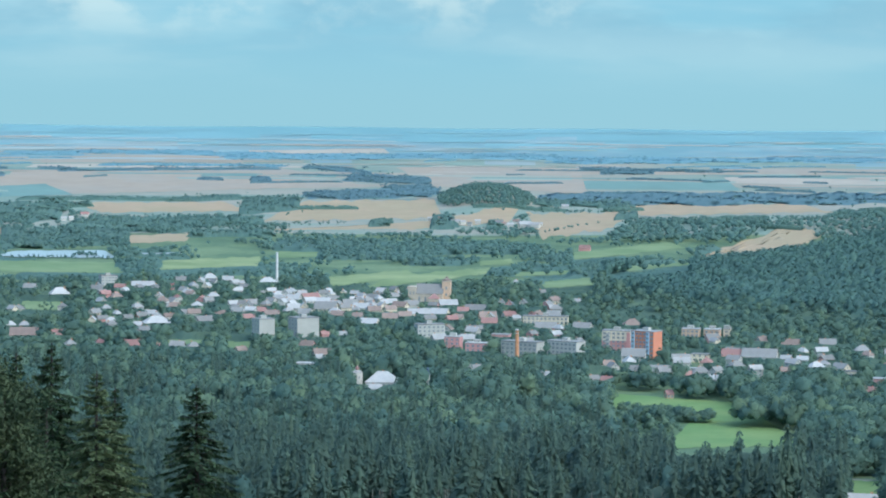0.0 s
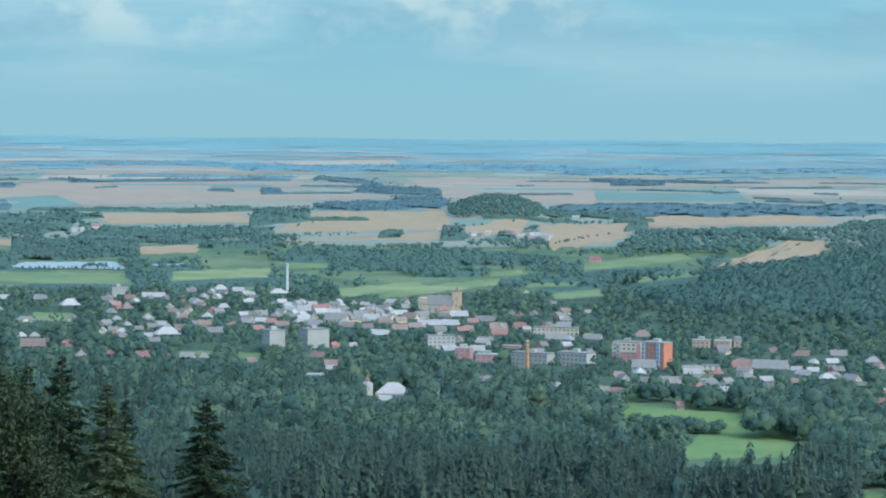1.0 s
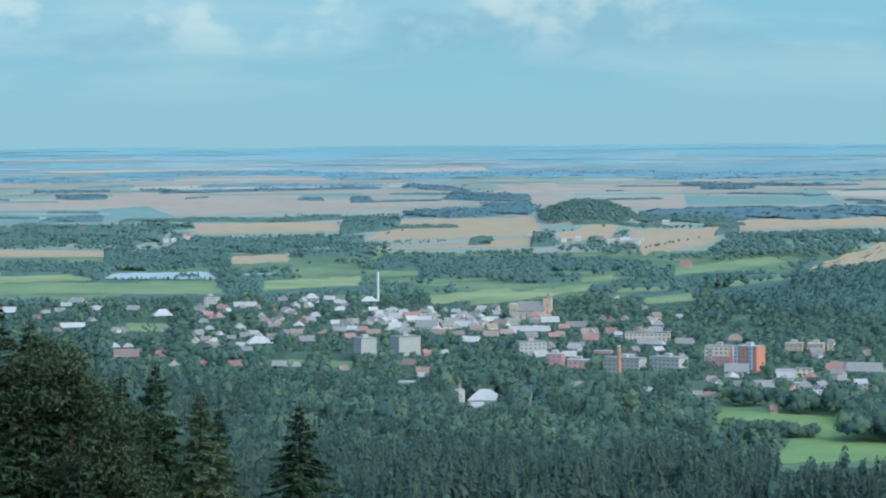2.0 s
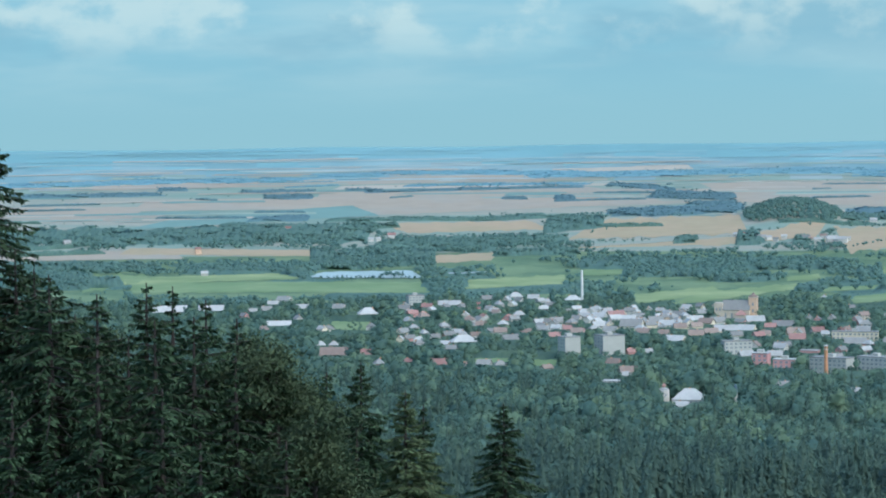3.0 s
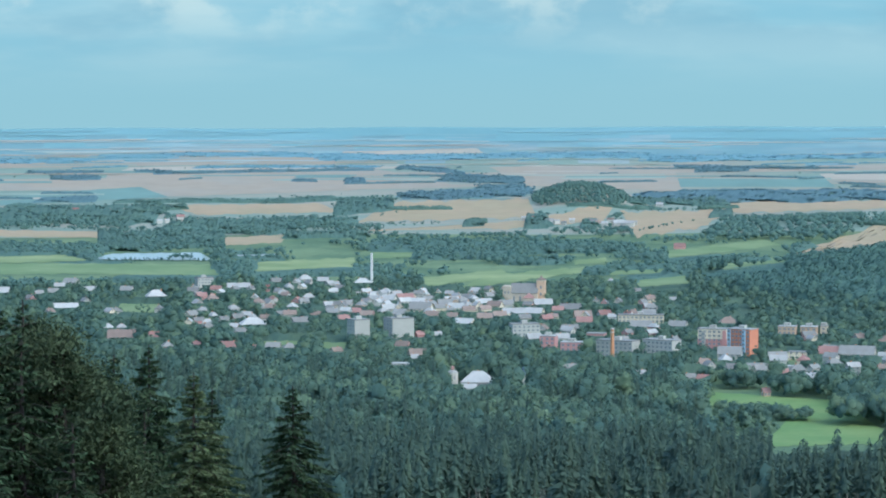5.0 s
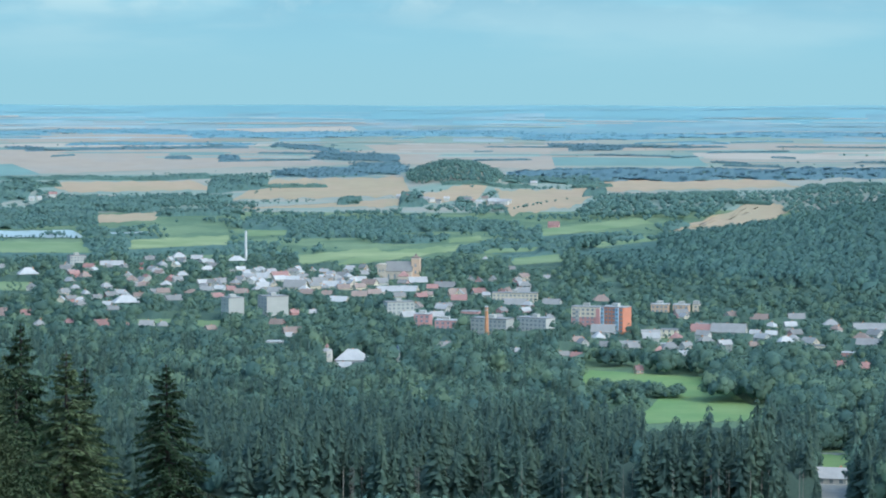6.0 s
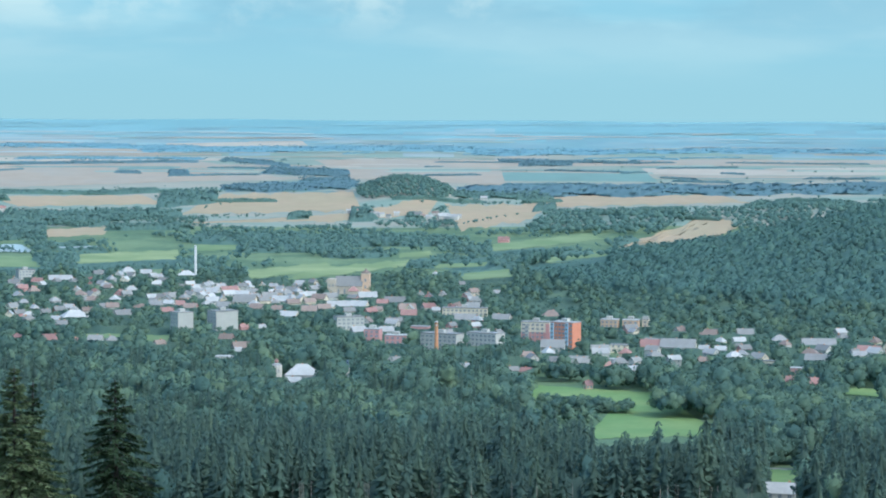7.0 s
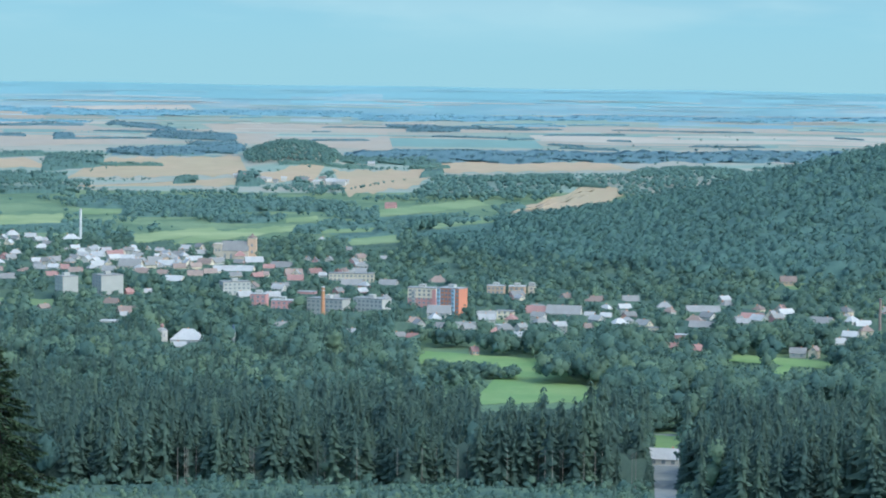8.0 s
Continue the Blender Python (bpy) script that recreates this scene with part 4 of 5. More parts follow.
def in_quad(quad, az, r):
    q = np.array(quad, float).reshape(4, 2)
    side = None
    inside_a = np.ones(len(az), bool)
    inside_b = np.ones(len(az), bool)
    for k in range(4):
        a, b = q[k], q[(k + 1) % 4]
        cr = (b[0] - a[0]) * (r - a[1]) - (b[1] - a[1]) * (az - a[0])
        inside_a &= cr >= 0
        inside_b &= cr <= 0
    return inside_a | inside_b


FRONTS = []
for a2, r2, w2, h2, hidden in SEEN:
    xx, yy = spot(a2, r2)
    FRONTS.append((a2, r2, w2, float(land(xx, yy)) + hidden * h2))
OPEN = [q for _, *q in FIELDS] + [POND, LANE, (-7.4, 2815, -7.4, 2838, -6.4, 2850, -6.4, 2830)]
wood_rng = np.random.default_rng(21)


def scatter(a0, a1, r0, r1, each, keep=1.0):
    """Even random spots in a sector, one for so many square metres, off the fields and buildings."""
    n = int(radians(a1 - a0) / 2 * (r1 * r1 - r0 * r0) / each * keep)
    az = wood_rng.uniform(a0, a1, n)
    r = np.sqrt(wood_rng.uniform(r0 * r0, r1 * r1, n))
    ok = np.ones(n, bool)
    for q in OPEN:
        ok &= ~in_quad(q, az, r)
    return clear_of(az[ok], r[ok])


def clear_of(az, r):
    ok = np.ones(len(az), bool)
    for a2, r2, w2 in BUILT:
        side = np.abs(az - a2) * 0.01745 * r2
        ok &= ~((side < w2 * 0.55 + 2.5) & (np.abs(r - r2) < 10))
    return az[ok], r[ok]


def limit(az, r, h):
    """Trees stay low where they would stand before a house front, a pasture or the pond, as garden trees and hedges do."""
    x, y = spot(az, r)
    z = land(x, y)
    for a2, r2, w2, h2 in FRONTS:
        side = np.abs(az - a2) * 0.01745 * r2
        sight = EYE - (EYE - h2) / r2 * r - z
        h = np.where((side < w2 * 0.5 + 0.5 + 0.08 * h) & (r < r2) & (r2 - r < 520), np.clip(np.minimum(h, sight), 1.5, None), h)
    for quad in OPEN:
        lo, hi = min(quad[1::2]), max(quad[1::2])
        if hi < 1000 or lo > 3900:
            continue
        i = np.nonzero((r < hi) & (r > lo - 330) & (az > min(quad[0::2])) & (az < max(quad[0::2])))[0]
        for part_up in (1.0, 0.75, 0.5, 0.3):
            slope = (EYE - z[i] - h[i] * part_up) / r[i]
            slope = np.clip(slope, 0.001, None)
            meets = np.where(slope > EYE / RIM, EYE / slope, RIM * (2 - slope * RIM / EYE))
            over = in_quad(quad, az[i], meets)
            h[i] = np.where(over, h[i] * part_up * 0.45, h[i])
    return h


def patchy(az, r, size, seed):
    """Smooth uneven numbers from 0 to 1 over the land."""
    x, y = spot(az, r)
    s = seed * 1.7
    v = np.sin(x / size + s) * np.cos(y / size * 0.7 + s) + 0.6 * np.sin(x / size * 2.3 + y / size * 1.4 + s * 2) + 0.4 * np.cos(y / size * 3.1 - x / size * 1.9 + s)
    return np.clip(0.5 + v * 0.3, 0, 1)


SPRUCES = [frond_shape(s, 120) for s in range(8)]
SLIM = [frond_shape(s, 48, 1.1) for s in range(10, 16)]
YOUNG = [spruce_shape(s, 4, 6) for s in range(20, 24)]
FINE = [leafy_shape(s, 4, 110, 0.125) for s in range(60, 66)]
LEAFY = [leafy_shape(s, 3, 62, 0.14) for s in range(8)]
ROUND = [leafy_shape(s, 2, 34, 0.175) for s in range(30, 38)]
MEADOW = [leafy_shape(s, 6, 250, 0.085) for s in range(70, 74)]
CLUMPS = [leafy_shape(s, 1, 9, 0.27) for s in range(50, 56)]


def tints(n, az=None, r=None):
    return np.clip(wood_rng.normal(0.32, 0.3, n) + 0.5 * (wood_rng.random(n) < 0.06), 0, 1.2)


def plant(name, shapes, az, r, h, w, mat, label, free=False):
    h = h if free else limit(az, r, h.copy())
    k = h > 1.2
    az, r, h, w = az[k], r[k], h[k], w[k]
    if len(az) < 2:
        return
    x, y = spot(az, r)
    planted(name, shapes, x, y, h, w, mat, tints(len(x)), label)


def thicket(a0, a1, r0, r1, da, dr, height, mat, label, keep=None):
    """Undergrowth: one bumpy sheet of leaves that closes the gaps between the trees."""
    az = np.arange(a0, a1 + da, da)
    rr = np.arange(r0, r1 + dr, dr)
    A, Rr = np.meshgrid(az, rr, indexing="ij")
    A = (A + wood_rng.uniform(-0.35, 0.35, A.shape) * da).ravel()
    Rr = (Rr + wood_rng.uniform(-0.35, 0.35, Rr.shape) * dr).ravel()
    ok = np.ones(len(A), bool) if keep is None else keep(A, Rr)
    for q in OPEN:
        ok &= ~in_quad(q, A, Rr)
    for a2, r2, w2 in BUILT:
        ok &= ~((np.abs(A - a2) * 0.01745 * r2 < w2 * 0.6 + 5) & (np.abs(Rr - r2) < 14))
    h = height * (0.55 + 0.45 * patchy(A, Rr, 7, 3) + wood_rng.uniform(-0.16, 0.16, len(A)))
    h = np.where(ok, limit(A, Rr, h), -0.8)
    rim = np.clip(np.minimum(Rr - r0, r1 - Rr) / (dr * 2.5), 0, 1)
    h = (h + 0.8) * rim - 0.8
    x, y = spot(A, Rr)
    ob = mesh_object("undergrowth", np.stack([x, y, land(x, y) + h], 1), grid_faces(len(az), len(rr)), mat, tint=np.clip(patchy(A, Rr, 12, 6) * 0.8 + wood_rng.uniform(-0.2, 0.2, len(A)), 0, 1), shade=True)
    return tagged(ob, label, "undergrowth", kind="stuff")


def on_ridge(az, r):
    return 112 * np.exp(-((az - 19) / 8.5) ** 2) * smooth(r, 1840, 2330) > 5


thicket(-21, 17, 684, 1005, 0.22, 5.5, 12.0, SPRUCE, "dark green understorey of the spruce forest")
thicket(-21, 17, 560, 676, 0.25, 5.0, 1.6, LEAVES, "low green scrub before the forest edge", lambda az, r: r < 670)
thicket(-21, 4.2, 1005, 1500, 0.2, 6.0, 12.4, LEAVES, "green understorey of the mixed wood")
thicket(-21, 17, 1500, 2340, 0.13, 7.0, 6.4, LEAVES, "green garden shrubs among the houses", lambda az, r: ~on_ridge(az, r))
thicket(4, 17.5, 1850, 2520, 0.14, 7.5, 13.6, HILL_HAZE_LEAVES, "closed green canopy of the hill forest", on_ridge)
thicket(-21, 17, 2340, 3020, 0.12, 8.0, 5.5, BELT_HAZE_LEAVES, "thick hedges and scrub between the pastures", lambda az, r: patchy(az, r, 90, 5) > 0.56)

# tall forest below the lookout
az, r = scatter(-21, 17, 590, 1005, 33)
k = (r > 676) | ((az > 11.2) & (az < 17))
az, r = az[k], r[k]
kind_of = wood_rng.random(len(az)) < np.where(r < 740, 0.96, 0.86)
for shapes, k in ((SPRUCES, kind_of & (r < 790)), (SLIM, kind_of & (r >= 790))):
    plant("spruce_forest", shapes, az[k], r[k], wood_rng.normal(20.5, 3.2, k.sum()) * (0.72 + 0.5 * patchy(az, r, 22, 7)[k]), wood_rng.uniform(1.0, 1.5, k.sum()), SPRUCE, "dense dark green spruce forest on the slope")
k = ~kind_of
plant("mixed_wood", FINE, az[k], r[k], wood_rng.normal(16, 2.5, k.sum()), wood_rng.uniform(0.7, 0.95, k.sum()), LEAVES, "green broadleaf trees scattered through the spruce forest")
az, r = scatter(-21, 11.2, 560, 674, 26)
kind_of = wood_rng.random(len(az)) < 0.55
plant("young_spruces", YOUNG, az[kind_of], r[kind_of], wood_rng.uniform(1.8, 3.6, kind_of.sum()), wood_rng.uniform(1.2, 1.7, kind_of.sum()), SPRUCE, "young spruces before the forest edge")
k = ~kind_of
plant("young_broadleaf_trees", ROUND, az[k], r[k], wood_rng.uniform(2.2, 5.0, k.sum()), wood_rng.uniform(0.9, 1.3, k.sum()), LEAVES, "light green young broadleaf trees and bushes")

# pale trunks along the forest edge
edge_az = wood_rng.uniform(-2, 11, 48)
edge_x, edge_y = spot(edge_az, wood_rng.uniform(672, 684, 48))
edge_z = land(edge_x, edge_y)
tv, tf = np.array([(np.cos(a) * s, np.sin(a) * s, z) for z, s in ((0, 0.10), (11.5, 0.06)) for a in (0, 2.094, 4.189)]), np.array([(0, 1, 4), (0, 4, 3), (1, 2, 5), (1, 5, 4), (2, 0, 3), (2, 3, 5)])
tagged(mesh_object("forest_trunks", (tv[None] + np.stack([edge_x, edge_y, edge_z], 1)[:, None]).reshape(-1, 3), (tf[None] + np.arange(48)[:, None, None] * 6).reshape(-1, 3), BIRCH_BARK),
       "slim pale trunks along the forest edge", "trunks", kind="stuff")

# mixed wood between the forest and the town
az, r = scatter(-21, 4.2, 1005, 1500, 30)
conifer = wood_rng.random(len(az)) < np.where(az < -5, 0.6, 0.4) * np.where(r < 1200, 1.2, 0.8)
plant("spruce_forest", SLIM, az[conifer], r[conifer], wood_rng.normal(17, 2.4, conifer.sum()) * (0.7 + 0.55 * patchy(az, r, 30, 8)[conifer]), wood_rng.uniform(0.9, 1.35, conifer.sum()), SPRUCE, "spruces in the mixed wood before the town")
k = ~conifer
plant("mixed_wood", LEAFY, az[k], r[k], wood_rng.normal(14, 2.5, k.sum()) * (0.7 + 0.55 * patchy(az, r, 30, 4)[k]), wood_rng.uniform(0.85, 1.3, k.sum()), LEAVES, "broadleaf trees in the mixed wood before the town")
az, r = scatter(4.2, 17, 1005, 1500, 42)
k = ~((az < 9.4) & (r < 1225)) & (patchy(az, r, 60, 2) > 0.4)
az, r = az[k], r[k]
plant("meadow_trees", LEAFY, az, r, wood_rng.normal(13, 3.0, len(az)), wood_rng.uniform(0.9, 1.3, len(az)), LEAVES, "full green broadleaf trees round the meadow")

# hedge and great trees on the meadow
n = 90
az = wood_rng.uniform(4.35, 6.6, n)
r = 1305 - (az - 4.35) * 12 + wood_rng.uniform(-12, 12, n)
plant("meadow_hedge", MEADOW, az, r, wood_rng.uniform(4, 8.5, n), wood_rng.uniform(1.0, 1.5, n), LEAVES, "bushy hedge across the green meadow", True)
for a0, a1, r0, r1, n, tall in ((7.35, 8.65, 1255, 1300, 26, 17), (8.9, 10.6, 1150, 1310, 60, 16), (9.1, 9.9, 1020, 1080, 16, 15), (11.2, 13.6, 1060, 1230, 90, 14)):
    az, r = wood_rng.uniform(a0, a1, n), wood_rng.uniform(r0, r1, n)
    plant("meadow_trees", MEADOW, az, r, wood_rng.normal(tall, 2.0, n), wood_rng.uniform(0.9, 1.3, n), LEAVES, "group of full round broadleaf trees on the meadow", True)

# gardens and parks of the town
az, r = scatter(-21, 17, 1500, 2340, 108)
k = ~on_ridge(az, r)
az, r = az[k], r[k]
plant("town_trees", ROUND, az, r, np.clip(wood_rng.normal(10.5, 3, len(az)), 4, 18), wood_rng.uniform(0.95, 1.45, len(az)), LEAVES, "dense green garden and park trees among the houses")

# the wooded ridge
az, r = scatter(4, 17.5, 1800, 2520, 36)
x, y = spot(az, r)
k = 112 * np.exp(-((az - 19) / 8.5) ** 2) * smooth(r, 1840, 2330) > 5
az, r = az[k], r[k]
plant("hill_forest", ROUND, az, r, wood_rng.normal(14, 2.0, len(az)), wood_rng.uniform(0.8, 1.2, len(az)), HILL_HAZE_LEAVES, "dense broadleaf forest covering the hillside")

# hedges and copses between the pastures
az, r = scatter(-21, 17, 2330, 3020, 84)
k = (patchy(az, r, 90, 5) > 0.47) | (patchy(az, r, 25, 1) > 0.8)
az, r = az[k], r[k]
plant("belt_wood", CLUMPS, az, r, wood_rng.normal(7.5, 2.4, len(az)), wood_rng.uniform(1.0, 1.6, len(az)), BELT_HAZE_LEAVES, "hedges and copses between the pastures")
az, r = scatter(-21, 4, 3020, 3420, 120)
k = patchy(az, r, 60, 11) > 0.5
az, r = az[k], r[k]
plant("belt_wood", CLUMPS, az, r, wood_rng.normal(7.5, 2, len(az)), wood_rng.uniform(1.1, 1.7, len(az)), BELT_HAZE_LEAVES, "copses and hedges among the farther fields")
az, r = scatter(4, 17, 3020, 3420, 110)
plant("belt_wood", CLUMPS, az, r, wood_rng.normal(10, 2, len(az)), wood_rng.uniform(1.1, 1.7, len(az)), BELT_HAZE_LEAVES, "woodland on the low spur beyond the ridge")
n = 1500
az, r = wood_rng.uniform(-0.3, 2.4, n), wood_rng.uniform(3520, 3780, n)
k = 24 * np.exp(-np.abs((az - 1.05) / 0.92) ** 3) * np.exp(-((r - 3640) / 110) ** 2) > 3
plant("hill_forest", CLUMPS, az[k], r[k], wood_rng.normal(8.5, 1.6, k.sum()), wood_rng.uniform(0.9, 1.4, k.sum()), BELT_HAZE_LEAVES, "dark trees covering the round knoll in the fields", True)

# woods of the distant plain
hedge_rng = np.random.default_rng(77)
HEDGES = []
for _ in range(75):
    a0, r0 = hedge_rng.uniform(-21, 15), 3050 + 1320 * hedge_rng.random() ** 0.7
    wide, deep, skew = hedge_rng.uniform(0.4, 2.6), hedge_rng.uniform(4, 13), hedge_rng.uniform(-30, 30)
    HEDGES.append((a0, r0, a0, r0 + deep, a0 + wide, r0 + deep + skew, a0 + wide, r0 + skew))


def canopy(quad, tall, mat):
    """The closed leaf roof of a distant wood, uneven on top and falling to the ground at its edges."""
    q = np.array(quad, float).reshape(4, 2)
    nu, nv = max(12, min(260, int((q[:, 0].max() - q[:, 0].min()) / 0.035))), 12
    u, v = np.meshgrid(np.linspace(0, 1, nu), np.linspace(0, 1, nv), indexing="ij")
    p = (q[0] * (1 - u[..., None]) + q[3] * u[..., None]) * (1 - v[..., None]) + (q[1] * (1 - u[..., None]) + q[2] * u[..., None]) * v[..., None]
    az = p[..., 0]
    deep = abs(q[1, 1] - q[0, 1])
    r = p[..., 1] + deep * 0.35 * (patchy(az, p[..., 1] * 0 + q[0, 1] + 300 * v, 25, 4) - 0.5)
    edge = np.minimum(np.minimum(u, 1 - u) * 12, np.minimum(v, 1 - v) * 5)
    h = tall * (0.6 + 0.4 * patchy(az, r, 9, 2) + wood_rng.uniform(-0.32, 0.25, az.shape)) * np.clip(edge, 0, 1) ** 0.5 - 0.4
    x, y = spot(az, r)
    ob = mesh_object("distant_wood", np.stack([x, y, land(x, y) + h], -1).reshape(-1, 3), grid_faces(nu, nv), mat, tint=wood_rng.uniform(0, 1, nu * nv), shade=True)
    tagged(ob, "hazy blue-green closed wood strip on the plain", "trees", kind="stuff")


for quad in WOODS + HEDGES:
    q = np.array(quad).reshape(4, 2)
    a0, a1, r0, r1 = q[:, 0].min(), q[:, 0].max(), q[:, 1].min(), q[:, 1].max()
    rm = (r0 + r1) / 2
    size = max((rm / RIM) * (2 - rm / RIM), 0.12)
    need = radians(a1 - a0) * rm * (r1 - r0 + 4) / (56 * size ** 2)
    n = int(min(320, need * 0.4))
    broad = min(1.8, max(1.0, need * 0.4 / 320) ** 0.5)
    az, r = wood_rng.uniform(a0, a1, n), wood_rng.uniform(r0, r1 + 2, n)
    wobble = (patchy(az, r, 28, 6) - 0.5) * (r1 - r0) * 0.9
    k = in_quad(quad, az + (patchy(az, r, 18, 2) - 0.5) * 0.5, r + wobble) & (patchy(az, r, 45, 3) > 0.2)
    if k.sum() < 3:
        continue
    # farther woods take leaves with more haze in their colour
    leaf = RIM_HAZE_LEAVES if rm > 4180 else FAR_HAZE_LEAVES if rm > 3690 else BELT_HAZE_LEAVES
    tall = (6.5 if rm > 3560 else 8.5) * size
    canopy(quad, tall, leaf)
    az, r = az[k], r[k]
    plant("distant_wood", CLUMPS, az, r, wood_rng.normal(1.05, 0.2, len(az)) * tall, wood_rng.uniform(1.1, 1.9, len(az)) * broad, leaf, "hazy blue-green wood strip on the plain")
n = 420
az, r = wood_rng.uniform(-20, 13, n), np.sqrt(wood_rng.uniform(2960 ** 2, 4200 ** 2, n))
k = patchy(az, r, 160, 9) > 0.45
az, r = az[k], r[k]
plant("field_trees", CLUMPS, az, r, wood_rng.uniform(6, 11, len(az)) * (r / RIM) * (2 - r / RIM), wood_rng.uniform(1.0, 1.6, len(az)), BELT_HAZE_LEAVES, "single trees and bushes along field edges")


# rows of small trees along the field tracks, an islet in the pond, trees on the garden green
for a0, r0, a1, r1, n in ((2.02, 3478, 4.5, 3510, 26), (2.3, 3160, 3.85, 3310, 14), (-3.95, 3420, -2.7, 3560, 7)):
    t = wood_rng.uniform(0, 1, n)
    plant("roadside_trees", CLUMPS, a0 + (a1 - a0) * t, r0 + (r1 - r0) * t + wood_rng.uniform(-6, 6, n), wood_rng.uniform(4, 7.5, n), wood_rng.uniform(0.9, 1.4, n), BELT_HAZE_LEAVES, "row of small trees along a field track", True)
plant("islet_bushes", ROUND, wood_rng.uniform(-9.0, -8.45, 26), wood_rng.uniform(2790, 2812, 26), wood_rng.uniform(3, 7, 26), wood_rng.uniform(1.1, 1.6, 26), BELT_HAZE_LEAVES, "bushes on the islet in the pond", True)
plant("pond_bushes", ROUND, wood_rng.uniform(-10.9, -7.9, 70), wood_rng.uniform(2752, 2776, 70), wood_rng.uniform(1.5, 4.5, 70), wood_rng.uniform(1.0, 1.6, 70), BELT_HAZE_LEAVES, "low bushes along the shore of the pond", True)
plant("garden_trees", ROUND, wood_rng.uniform(-10.4, -8.9, 16), wood_rng.uniform(1975, 2080, 16), wood_rng.uniform(3, 6, 16), wood_rng.uniform(1.0, 1.5, 16), LEAVES, "small garden trees on the open green", True)


# ---- trees beside the lookout ----
NEAR_BARK = material("spruce_bark", (0.055, 0.045, 0.038), vary=0.35, grain=6, blotch=0.8, bump=0.02)
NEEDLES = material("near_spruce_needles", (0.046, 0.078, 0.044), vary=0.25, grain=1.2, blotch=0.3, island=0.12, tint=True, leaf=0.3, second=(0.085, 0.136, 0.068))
LARCH = material("larch_needles", (0.150, 0.210, 0.105), vary=0.3, grain=1.6, blotch=0.3, island=0.12, tint=True, leaf=0.45, second=(0.205, 0.265, 0.130))
NEAR_LEAF = material("near_leaves", (0.078, 0.112, 0.060), vary=0.25, grain=1.2, blotch=0.3, island=0.12, tint=True, leaf=0.3, second=(0.145, 0.185, 0.09))


def trunk_mesh(height, rad, lean, g, n=7, steps=9):
    V = []
    for k in range(steps):
        t = k / (steps - 1)
        a = 2 * np.pi * np.arange(n) / n
        s = rad * (1 - t) ** 0.8 + 0.02
        V.append(np.stack([np.cos(a) * s + lean[0] * t, np.sin(a) * s + lean[1] * t, np.full(n, t * height)], 1))
    i, j = np.meshgrid(np.arange(steps - 1), np.arange(n), indexing="ij")
    F4 = np.stack([i * n + j, i * n + (j + 1) % n, (i + 1) * n + (j + 1) % n, (i + 1) * n + j], -1).reshape(-1, 4)
    return np.concatenate(V), F4


def tube(points, r0, r1, n=4):
    """Quads of a thin tapering limb along points."""
    pts = np.asarray(points)
    V = []
    for k, p in enumerate(pts):
        t = k / (len(pts) - 1)
        d = pts[min(k + 1, len(pts) - 1)] - pts[max(k - 1, 0)]
        d = d / (np.linalg.norm(d) + 1e-9)
        u = np.cross(d, [0.3, 0.2, 0.93])
        u /= np.linalg.norm(u) + 1e-9
        w = np.cross(d, u)
        a = 2 * np.pi * np.arange(n) / n
        V.append(p + (np.cos(a)[:, None] * u + np.sin(a)[:, None] * w) * (r0 + (r1 - r0) * t))
    i, j = np.meshgrid(np.arange(len(pts) - 1), np.arange(n), indexing="ij")
    return np.concatenate(V), np.stack([i * n + j, i * n + (j + 1) % n, (i + 1) * n + (j + 1) % n, (i + 1) * n + j], -1).reshape(-1, 4)


def unit(v):
    return v / (np.linalg.norm(v, axis=1)[:, None] + 1e-9)


def joined(pieces):
    V, Fs, n = [], [], 0
    for v, f in pieces:
        V.append(v)
        Fs.append(f + n)
        n += len(v)
    return np.concatenate(V), np.concatenate(Fs)


